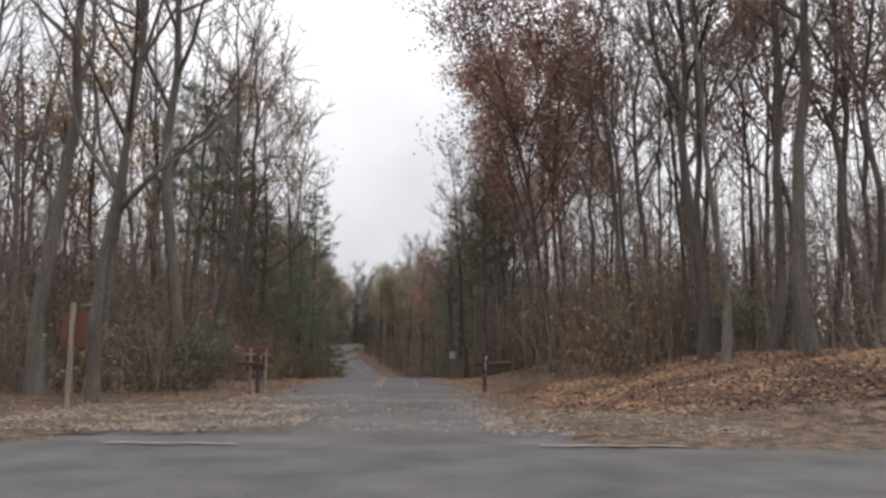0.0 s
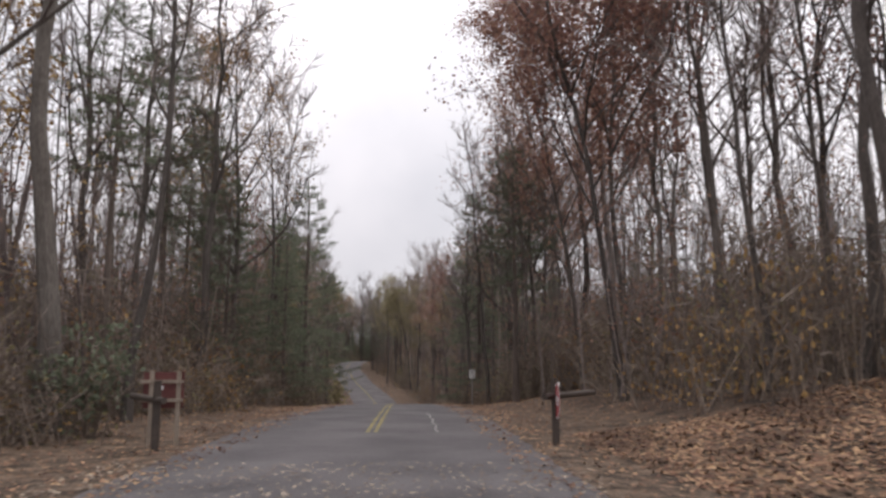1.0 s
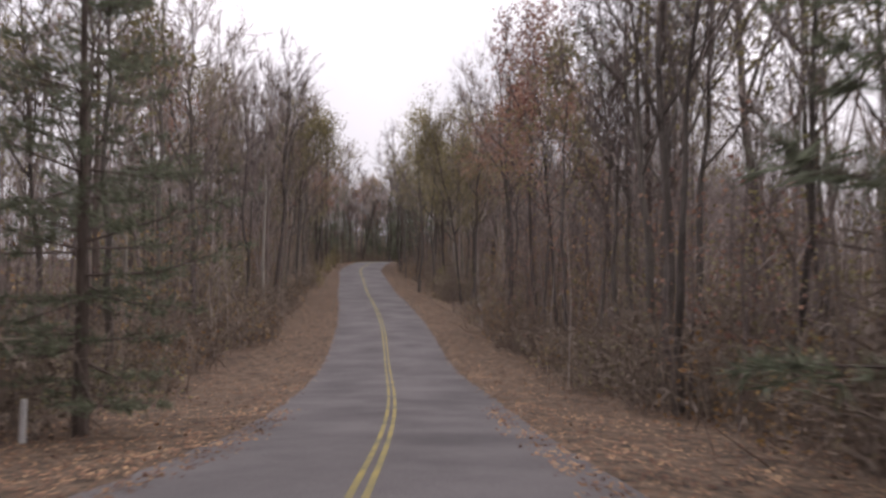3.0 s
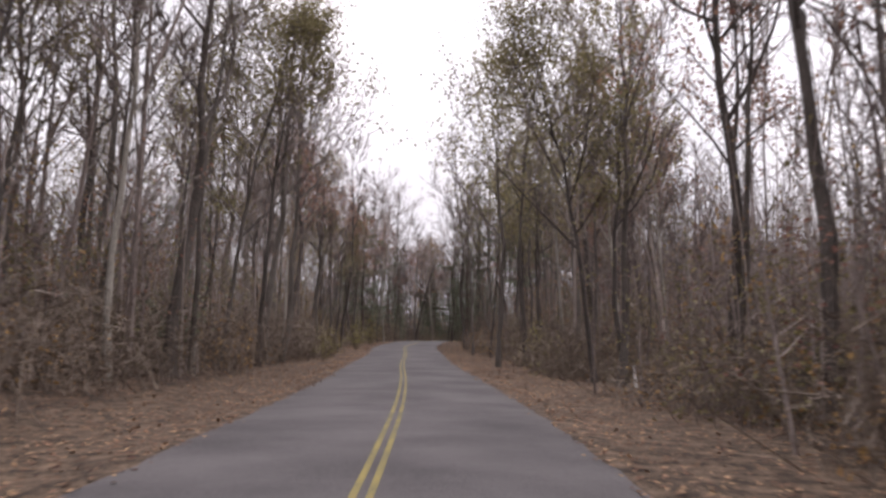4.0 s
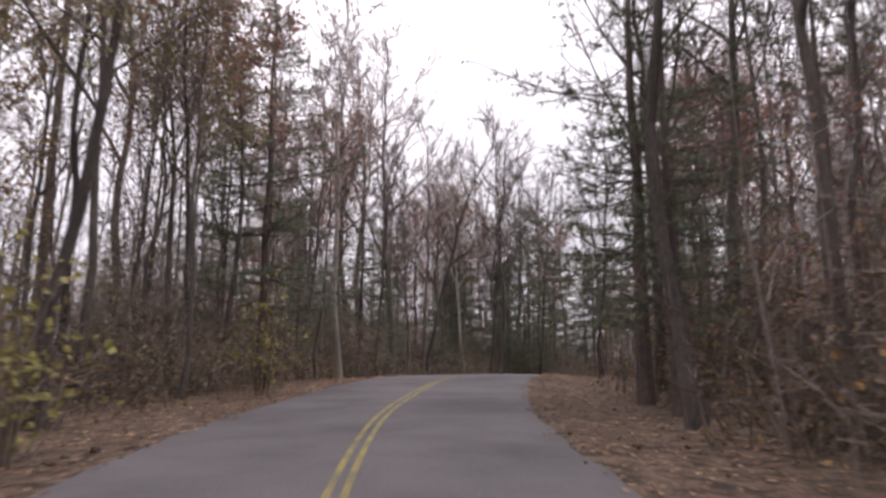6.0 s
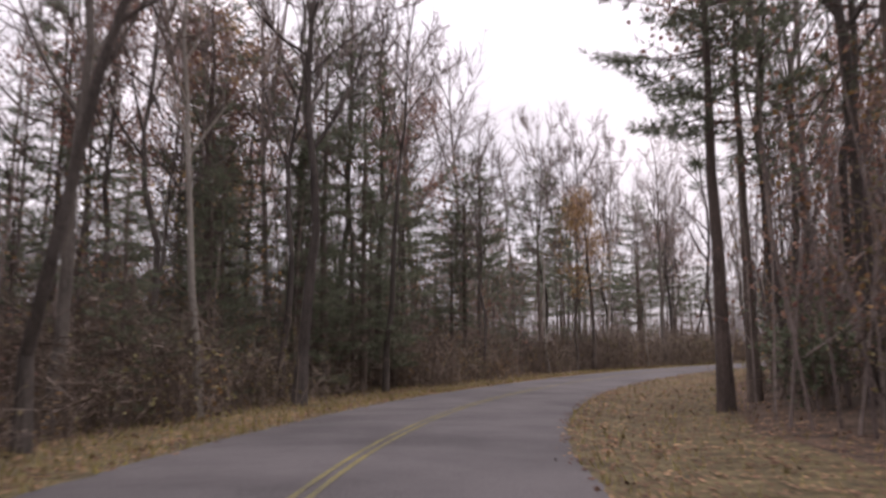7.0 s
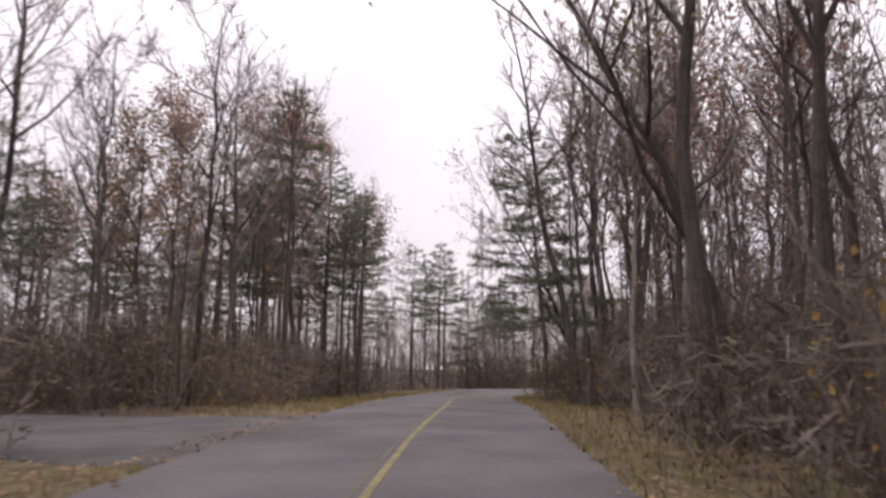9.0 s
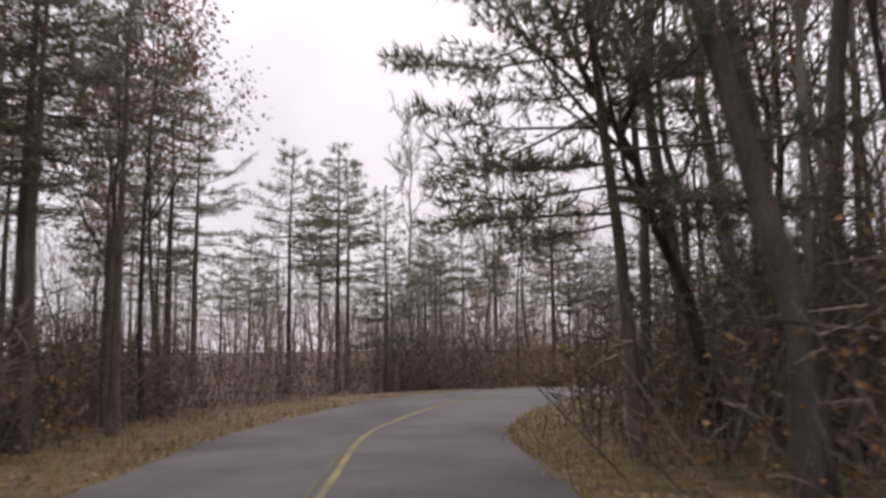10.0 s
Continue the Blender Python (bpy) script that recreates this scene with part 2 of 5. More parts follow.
gx, gy = spaced(-75, 105, 1.4, 2500), spaced(-20, 315, 1.4, 2500)
GX, GY = np.meshgrid(gx, gy)
flat_xy = np.stack([GX.ravel(), GY.ravel()], 1)
gz = ground_z(flat_xy)
gs, gd, _ = road_at(flat_xy)
gz = gz - 0.22 * (1 - step01(np.abs(gd), 4.6, 6.2)) * (flat_xy[:, 1] > 8) - 0.05 * ((flat_xy[:, 1] < CROSS_FAR + 2.5) & (flat_xy[:, 1] > -9))
nx, ny = len(gx), len(gy)
idx = np.arange(nx * ny).reshape(ny, nx)
gfaces = np.stack([idx[:-1, :-1], idx[:-1, 1:], idx[1:, 1:], idx[1:, :-1]], -1).reshape(-1, 4)
ground = link_mesh("ground", np.c_[flat_xy, gz], [tuple(f) for f in gfaces.tolist()], M_SOIL, smooth=True)
tagged(ground, "brown forest floor covered with fallen leaves", "ground", kind="structure")


def ribbon(name, s0, s1, left, right, lift, mat, label, category, step=0.5, follow=False, rag=0.0, seed=1):
    """A strip along the road between two distances to its left (numbers or functions of s)."""
    rr = np.random.RandomState(seed)
    s = np.arange(s0, s1 + 0.01, step)
    rows = []
    cols = 7
    for k in range(cols):
        u = k / (cols - 1)
        dl = left(s) if callable(left) else np.full(len(s), float(left))
        dr = right(s) if callable(right) else np.full(len(s), float(right))
        d = dl * (1 - u) + dr * u
        if rag and k in (0, cols - 1):
            d = d + rag * rr.randn(len(s))
        p = on_road(s, d)
        z = np.interp(s, LINE_S, LINE[:, 2])
        if follow:
            z = ground_z(p)
        else:
            z = z + 0.035 * (1 - np.minimum(np.abs(d) / HALF, 1) ** 2) - 0.07 * (1 - step01(s, CROSS_FAR - 0.5, CROSS_FAR + 0.9))
        rows.append(np.c_[p, z + lift])
    v = np.stack(rows, 1).reshape(-1, 3)
    f = []
    for i in range(len(s) - 1):
        for k in range(cols - 1):
            a = i * cols + k
            f.append((a, a + 1, a + cols + 1, a + cols))
    ob = link_mesh(name, v, f, mat, smooth=True)
    return tagged(ob, label, category, kind="structure")


ribbon("road", CROSS_FAR - 0.5, 380, lambda s: HALF + 2.2 * (1 - step01(s, 10, 16)), lambda s: -HALF - 1.6 * (1 - step01(s, 10, 15)), 0.0, M_ASPHALT, "worn grey asphalt park road", "road", rag=0.03)
for side in (1, -1):
    ribbon("verge", CROSS_FAR + 1.0, 192, (lambda s: side * (HALF - 0.25 + 1.6 * (1 - step01(s, 11, 15.5)))), side * 6.4, -0.012, M_VERGE, "road verge strewn with brown fallen leaves", "verge", follow=True)
    ribbon("verge", 192, 380, side * (HALF - 0.25), side * 6.4, -0.012, M_GRASSY, "dry grassy verge with scattered leaves", "verge", follow=True)
    ribbon("road_marking", 25, 178, side * 0.08 + 0.038, side * 0.08 - 0.038, 0.006, M_YELLOW, "worn yellow centre line", "road marking")
    ribbon("road_marking", 178, 224, side * 0.08 + 0.036, side * 0.08 - 0.036, 0.006, M_YELLOW_FADED, "faded yellow centre line", "road marking")
ribbon("road_marking", 224, 300, -0.02, -0.115, 0.006, M_YELLOW, "worn yellow centre line", "road marking")
ribbon("road_marking", 224, 300, 0.11, 0.05, 0.006, M_YELLOW_GONE, "nearly worn away yellow centre line", "road marking")

# cross road in front of the side road's mouth
cx = np.r_[np.arange(-300, -30, 6), np.arange(-30, 30, 0.5), np.arange(30, 301, 6)]
cy = np.array([-8.0, -6, -3, 0, 3, 6, 8, 9.3, 10.2, CROSS_FAR])
cv, cf = [], []
for xi in cx:
    for k, yi in enumerate(cy):
        yy = yi + (0.0012 * xi * xi if abs(xi) < 40 else 0.0012 * 1600 + 0.06 * (abs(xi) - 40)) * (k / 9) + (0.05 * math.sin(xi * 2.1) + 0.04 * math.sin(xi * 5.3)) * (k == 9)
        cv.append((xi, yy, -0.02 + 0.05 * (1 - ((yi - 1) / 9) ** 2)))
for i in range(len(cx) - 1):
    for k in range(9):
        a = i * 10 + k
        cf.append((a, a + 10, a + 11, a + 1))
tagged(link_mesh("cross_road", cv, cf, M_ASPHALT_OLD, smooth=True), "grey asphalt road crossing in front", "road", kind="structure")

# loose gravel and leaves between the cross road and the woods
fx = np.r_[np.arange(-120, -30, 5), np.arange(-30, 30, 0.75), np.arange(30, 121, 5)]
fv, ff = [], []
for xi in fx:
    edge = CROSS_FAR + (0.0012 * xi * xi if abs(xi) < 40 else 0.0012 * 1600 + 0.06 * (abs(xi) - 40))
    for k in range(7):
        yy = edge - 0.5 + k * 0.9
        g = float(ground_z(np.array([[xi, yy]]))[0])
        if -6.0 < xi < 2.6:
            g = g - 0.2 if k > 2 else g
        fv.append((xi, yy, -0.12 if -5.6 < xi < 2.2 and k < 6 else (-0.03 if k == 0 else 0.012 if k < 3 else max(g, 0.012) + 0.012 if k < 6 else g - 0.15)))
for i in range(len(fx) - 1):
    for k in range(6):
        a = i * 7 + k
        ff.append((a, a + 7, a + 8, a + 1))
tagged(link_mesh("shoulder", fv, ff, M_VERGE, smooth=True), "gravel road shoulder covered with fallen leaves", "shoulder", kind="structure")

# the gated turn-off past the bend
lane = np.array([(18.6, 246.2), (16.6, 249.6), (15.0, 253.2), (13.2, 257.5), (11.5, 263.0), (10.0, 272.0)])
lane_w = np.array([5.6, 4.6, 3.4, 2.5, 2.2, 2.1])
lt = np.gradient(lane, axis=0)
lt /= np.linalg.norm(lt, axis=1)[:, None]
ln = np.stack([-lt[:, 1], lt[:, 0]], 1)
lu = np.linspace(0, 5, 41)
lv, lf_ = [], []
for u in lu:
    k = min(int(u), 4)
    w = u - k
    p, n_, hw = lane[k] * (1 - w) + lane[k + 1] * w, ln[k] * (1 - w) + ln[k + 1] * w, lane_w[k] * (1 - w) + lane_w[k + 1] * w
    for q in (-1.1, -1, -0.5, 0, 0.5, 1, 1.1):
        xy = p + n_ * hw * q
        _, off, top = road_at(xy[None])
        high = float(ground_z(xy[None])[0]) + 0.05
        level = top[0] - 0.06 if abs(off[0]) < 2.5 else min(high, top[0] - 0.008) if abs(off[0]) < 4.4 else high
        lv.append((*xy, level - 0.4 * (abs(q) > 1)))
for i in range(40):
    for k in range(6):
        a = i * 7 + k
        lf_.append((a, a + 1, a + 8, a + 7))
tagged(link_mesh("side_lane", lv, lf_, M_ASPHALT_OLD, smooth=True), "short asphalt turn-off leading to a gate", "road", kind="structure")

# remains of the white edge line, and a pale strip of bare gravel
for x0, x1, y0, wide, mat, label in ((-4.6, -2.6, CROSS_FAR - 0.35, 0.10, M_WHITE_PAINT, "worn white edge line"), (1.3, 3.4, CROSS_FAR - 0.3, 0.10, M_WHITE_PAINT, "worn white edge line"), (-9.5, -4.4, 15.6, 0.35, M_WHITE_PAINT, "pale strip of bare gravel")):
    ev, ef = [], []
    for k, xi in enumerate(np.arange(x0, x1, 0.2)):
        yy = y0 + 0.0012 * xi * xi + 0.04 * math.sin(xi * 7)
        for q in (-0.5, 0.5):
            p = (xi, yy + wide * q * (1 + 0.4 * math.sin(xi * 11 + q)))
            zz = 0.004 if y0 < 12 else float(ground_z(np.array([p]))[0]) + 0.03
            ev.append((*p, zz))
        if k:
            ef.append((2 * k - 2, 2 * k, 2 * k + 1, 2 * k - 1))
    tagged(link_mesh("road_marking", ev, ef, mat), label, "road marking", kind="structure")


# ---- vegetation ----
class Soup:
    """Vertices and faces under way."""

    def __init__(self):
        self.v, self.f = [], []

    def tube(self, pts, radii, sides):
        pts = np.asarray(pts, float)
        base = len(self.v)
        ang = np.arange(sides) * 2 * math.pi / sides
        ca, sa = np.cos(ang), np.sin(ang)
        for i, p in enumerate(pts):
            t = pts[min(i + 1, len(pts) - 1)] - pts[max(i - 1, 0)]
            t = t / (np.linalg.norm(t) + 1e-9)
            ref = np.array([1.0, 0, 0]) if abs(t[2]) > 0.7 else np.array([0, 0, 1.0])
            a = np.cross(t, ref)
            a /= np.linalg.norm(a)
            b = np.cross(t, a)
            self.v.extend((p + radii[i] * (ca[:, None] * a + sa[:, None] * b)).tolist())
        for i in range(len(pts) - 1):
            for k in range(sides):
                p, q = base + i * sides + k, base + i * sides + (k + 1) % sides
                self.f.append((p, q, q + sides, p + sides))

    def spike(self, p, q, r):
        """A thin three-sided twig from p to its tip q."""
        p, q = np.asarray(p, float), np.asarray(q, float)
        t = (q - p) / (np.linalg.norm(q - p) + 1e-9)
        ref = np.array([1.0, 0, 0]) if abs(t[2]) > 0.7 else np.array([0, 0, 1.0])
        a = np.cross(t, ref)
        a /= np.linalg.norm(a)
        b = np.cross(t, a)
        n = len(self.v)
        self.v.extend([(p + r * a).tolist(), (p - r * 0.5 * a + r * 0.87 * b).tolist(), (p - r * 0.5 * a - r * 0.87 * b).tolist(), q.tolist()])
        self.f.extend([(n, n + 1, n + 3), (n + 2, n, n + 3)])

    def sliver(self, p, q, r):
        """The finest twigs of far trees."""
        n = len(self.v)
        t = np.asarray(q, float) - np.asarray(p, float)
        a = np.cross(t, (0.3, 0.7, 0.2))
        a *= r / (np.linalg.norm(a) + 1e-9)
        self.v.extend([(p + a).tolist(), (p - a).tolist(), list(q)])
        self.f.append((n, n + 1, n + 2))

    def leaf(self, p, size, rr, flat=0.0):
        """A pointed, folded leaf blade."""
        u = rr.randn(3)
        u[2] *= 1 - flat
        u /= np.linalg.norm(u)
        w = np.cross(u, rr.randn(3) * (1 - flat) + np.array([0, 0, flat * 3]))
        w /= np.linalg.norm(w) + 1e-9
        n = len(self.v)
        p = np.asarray(p, float)
        k = np.cross(u, w) * size * 0.15
        self.v.extend([(p - u * size * 0.5).tolist(), (p + w * size * 0.38 + k).tolist(), (p + u * size * 0.5).tolist(), (p - w * size * 0.38 + k).tolist()])
        self.f.extend([(n, n + 1, n + 2), (n, n + 2, n + 3)])

    def mesh(self, name, mat):
        me = bpy.data.meshes.new(name)
        me.from_pydata(self.v, [], self.f)
        me.materials.append(mat)
        return me


def unit(v):
    return v / (np.linalg.norm(v) + 1e-9)


def grow(rr, height, girth, lean=(0, 0), first=0.35, limbs=15, spread=0.34, rise=0.95, twiggy=1.0):
    """Wood, twigs and twig ends of a leafless broadleaved tree."""
    wood, twigs, tips = Soup(), Soup(), []
    n = 11
    line = np.zeros((n, 3))
    drift = np.cumsum(rr.randn(n, 2) * 0.03 * height / n * 3, axis=0)
    for i in range(n):
        u = i / (n - 1)
        line[i] = (lean[0] * height * u**1.3 + drift[i, 0], lean[1] * height * u**1.3 + drift[i, 1], height * u)
    line[0] = (0, 0, -0.4)
    rad = girth * (1 - 0.86 * (np.arange(n) / (n - 1)) ** 0.9)
    rad[0] *= 1.45
    wood.tube(line, rad, 8)

    def at(u):
        x = u * (n - 1)
        k = min(int(x), n - 2)
        return line[k] * (1 - x + k) + line[k + 1] * (x - k), rad[k] * (1 - x + k) + rad[k + 1] * (x - k)

    for j in range(limbs):
        u = first + (0.97 - first) * ((j + rr.rand()) / limbs) ** 0.85
        p, r = at(u)
        az = j * 2.4 + rr.rand() * 1.3
        long = height * spread * (1.15 - u * 0.75) * (0.7 + 0.6 * rr.rand())
        d = unit(np.array([math.cos(az), math.sin(az), rise * (0.6 + 0.8 * rr.rand())]))
        pts, q = [p], p
        for k in range(4):
            d = unit(d + rr.randn(3) * 0.16 + np.array([0, 0, 0.16]))
            q = q + d * long / 4
            pts.append(q)
        lr = min(r * 0.68, 0.026 * long + 0.010)
        wood.tube(pts, [lr, lr * 0.75, lr * 0.55, lr * 0.36, lr * 0.15], 5)
        for b in range(int(5 * twiggy + rr.rand())):
            w = 0.25 + 0.75 * rr.rand()
            k = min(int(w * 4), 3)
            bp = pts[k] * (1 - w * 4 + k) + pts[k + 1] * (w * 4 - k)
            bd = unit(unit(pts[k + 1] - pts[k]) + rr.randn(3) * 0.65 + np.array([0, 0, 0.25]))
            bl = long * (0.25 + 0.25 * rr.rand())
            mid = bp + bd * bl * 0.5 + rr.randn(3) * bl * 0.06
            end = bp + bd * bl + np.array([0, 0, bl * 0.15])
            twigs.tube([bp, mid, end], [0.022, 0.015, 0.007], 3)
            for c in range(int(6 * twiggy)):
                e = rr.rand()
                tp = (bp * (1 - e) + mid * e) if rr.rand() < 0.4 else (mid * (1 - e) + end * e)
                td = unit(bd + rr.randn(3) * 0.7 + np.array([0, 0, 0.2]))
                tip = tp + td * bl * (0.3 + 0.4 * rr.rand())
                twigs.spike(tp, tip, 0.013)
                tips.append(tip)
                tips.append((tp + tip) / 2)
            tips.append(end)
    # the leading shoot divides at the top
    top = line[-1]
    for c in range(7):
        tip = top + np.array([rr.randn() * 0.5, rr.randn() * 0.5, 0.6 + rr.rand()])
        twigs.spike(top - np.array([0, 0, 0.3 * c * 0.3]), tip, 0.014)
        tips.append(tip)
    return wood, twigs, tips


def tree_thing(name, label, parts):
    """A tree: an Empty at the foot with its parts under it."""
    ob = new(name)
    ob.empty_display_size = 0.5
    tagged(ob, label, "tree", "roadside trees")
    for pn, me in parts:
        c = new(pn, me)
        c.parent = ob
        if pn != "trunk":
            c["kind"] = "stuff"
    return ob


def bare_tree(seed, height, girth, label, bark=None, **kw):
    rr = np.random.RandomState(seed)
    wood, twigs, _ = grow(rr, height, girth, **kw)
    return tree_thing("bare_tree", label, [("trunk", wood.mesh("trunk", bark or M_BARK)), ("crown", twigs.mesh("crown", M_TWIG))])


def leafy_tree(seed, height, girth, label, leaves, mat, size=0.17, per=2, spot=0.35, low=0.0, **kw):
    rr = np.random.RandomState(seed)
    wood, twigs, tips = grow(rr, height, girth, **kw)
    crown = Soup()
    keep = [t for t in tips if t[2] > low * height]
    pick = rr.permutation(len(keep))[: leaves // per]
    for i in pick:
        for _ in range(per):
            crown.leaf(keep[i] + rr.randn(3) * spot, size * (0.7 + 0.6 * rr.rand()), rr)
    return tree_thing("leafy_tree", label, [("trunk", wood.mesh("trunk", M_BARK)), ("branchwork", twigs.mesh("branchwork", M_TWIG)), ("crown", crown.mesh("crown", mat))])


def pine_tree(seed, height, girth, label, first=0.4, reach=0.2, whorls=15, droop=0.0, lean=(0, 0), cone=1.5, shoots=4.0, needle=0.2, count=5):
    """A conifer: whorls of limbs carrying flat sprays of side shoots with needles all along them."""
    rr = np.random.RandomState(seed)
    wood, needles = Soup(), Soup()
    n = 9
    line = np.array([(lean[0] * height * (i / 8) ** 1.3 + rr.randn() * 0.05 * i / 8, lean[1] * height * (i / 8) ** 1.3 + rr.randn() * 0.05 * i / 8, height * i / 8) for i in range(n)])
    line[0, 2] = -0.4
    rad = girth * (1 - 0.92 * np.arange(n) / 8)
    rad[0] *= 1.3
    wood.tube(line, rad, 8)

    def tuft(p, d, s, blades):
        for _ in range(blades):
            e = unit(d + rr.randn(3) * 0.65 + np.array([0, 0, 0.2]))
            w = unit(np.cross(e, rr.randn(3))) * s * 0.055
            q = len(needles.v)
            needles.v.extend([(p - w).tolist(), (p + w).tolist(), (p + e * s).tolist()])
            needles.f.append((q, q + 1, q + 2))

    for j in range(whorls):
        for b in range(5):
            if rr.rand() < 0.2:
                continue
            u = first + (0.985 - first) * (j + 1.3 * rr.rand()) / (whorls + 0.3)
            x = u * 8
            k = min(int(x), 7)
            p = line[k] * (1 - x + k) + line[k + 1] * (x - k)
            az = j * 1.1 + b * 2 * math.pi / 5 + rr.randn() * 0.4
            v = (u - first) / (1 - first)
            long = height * reach * (1.06 - v**cone) * (0.45 + 0.25 * min(1, v * 5)) * (0.6 + 0.9 * rr.rand()) + 0.3
            d = np.array([math.cos(az), math.sin(az), -0.08 + 0.5 * v - droop + 0.15 * rr.randn()])
            a = p + d * long * 0.5 + rr.randn(3) * 0.05 * long
            e = a + d * long * 0.5 + np.array([0, 0, 0.10 * long]) + rr.randn(3) * 0.05 * long
            lr = 0.009 + 0.0065 * long
            wood.tube([p, a, e], [lr, lr * 0.65, 0.006], 4)
            for g in range(3 + int(shoots * long)):
                w = 0.15 + 0.85 * rr.rand() ** 0.75
                m = p * (1 - 2 * w) + a * 2 * w if w < 0.5 else a * (2 - 2 * w) + e * (2 * w - 1)
                turn = 1 if g % 2 else -1
                side = unit(np.array([-d[1] * turn, d[0] * turn, 0.04]) + d * (0.3 + 0.9 * rr.rand()) + rr.randn(3) * 0.12)
                sl = long * 0.38 * (1.2 - w) * (0.5 + 0.8 * rr.rand()) + 0.15
                end = m + side * sl
                wood.spike(m, end, 0.008)
                rows = max(2, int(sl / (0.85 * needle)))
                for c in range(rows):
                    tuft(m + (end - m) * (c + 0.8) / rows, side, needle * (0.75 + 0.6 * rr.rand()), count)
    for c in range(8):
        tuft(line[-1] - np.array([0, 0, 0.16 * c]), np.array([0, 0, 1.0]), 0.28, 8)
    return tree_thing("pine_tree", label, [("trunk", wood.mesh("trunk", M_PINE_BARK)), ("crown", needles.mesh("crown", M_NEEDLE))])


def bush_mesh(seed, stems, tall, leaves, mat, wide=0.8):
    rr = np.random.RandomState(seed)
    so, lf = Soup(), Soup()
    for i in range(stems):
        a = rr.rand() * 6.283
        p = np.array([math.cos(a), math.sin(a), 0]) * wide * 0.3 * rr.rand()
        d = unit(np.array([math.cos(a) * 0.5 * rr.rand(), math.sin(a) * 0.5 * rr.rand(), 1.0]))
        long = tall * (0.6 + 0.5 * rr.rand())
        mid = p + d * long * 0.5 + rr.randn(3) * 0.06
        end = mid + unit(d + rr.randn(3) * 0.25) * long * 0.5
        so.tube([p - d * 0.2, mid, end], [0.016, 0.011, 0.004], 3)
        for c in range(8):
            w = 0.2 + 0.8 * rr.rand()
            q = p * (1 - w) + end * w
            tip = q + unit(d * 0.6 + rr.randn(3) * 0.7) * long * 0.3 * rr.rand()
            so.spike(q, tip, 0.008)
            for _ in range(leaves):
                lf.leaf(tip + rr.randn(3) * 0.1, 0.10 + 0.06 * rr.rand(), rr)
    return so, lf


def bush(seed, label, name, stems, tall, leaves, mat):
    so, lf = bush_mesh(seed, stems, tall, leaves, mat)
    ob = new(name)
    tagged(ob, label, "bush", "roadside bushes")
    for pn, me in (("stem_clump", so.mesh("stem_clump", M_BRUSH)), ("foliage", lf.mesh("foliage", mat))):
        c = new(pn, me)
        c.parent = ob
        c["kind"] = "stuff"
    return ob


def put(ob, x, y, turn=0.0, size=1.0, sink=0.0):
    """A copy of a thing on the ground."""
    z = float(ground_z(np.array([[x, y]]))[0]) - sink
    c = copy_thing(ob, pose(x, y, z, 0, 0, math.degrees(turn)))
    c.scale = (size, size, size)
    return c


def thicket_mesh(seed, wide, deep, stems, tall, dead):
    rr = np.random.RandomState(seed)
    so = Soup()
    for i in range(stems):
        p = np.array([(rr.rand() - 0.5) * wide, (rr.rand() - 0.5) * deep, -0.15])
        d = unit(np.array([rr.randn() * 0.22, rr.randn() * 0.22, 1.0]))
        long = tall * (0.35 + 0.85 * rr.rand() ** 1.5)
        mid = p + d * long * 0.5 + rr.randn(3) * 0.08
        end = mid + unit(d + rr.randn(3) * 0.3) * long * 0.5
        r = 0.008 + 0.004 * long
        if i % 2:
            so.tube([p, mid, end], [r, r * 0.7, r * 0.25], 3)
        else:
            mid = (p + end) / 2
            so.tube([p, end], [r, r * 0.3], 3)
        for c in range(6):
            w = 0.15 + 0.85 * rr.rand()
            q = p * (1 - w) + end * w if w < 0.3 else (mid * (1 - w) + end * w)
            so.sliver(q, q + unit(d * 0.5 + rr.randn(3) * 0.75) * long * (0.15 + 0.35 * rr.rand()), 0.016)
    lf = Soup()
    for i in range(dead):
        z = tall * 0.75 * rr.rand() ** 1.3
        lf.leaf(np.array([(rr.rand() - 0.5) * wide, (rr.rand() - 0.5) * deep, z]), 0.09 + 0.07 * rr.rand(), rr)
    return so, lf


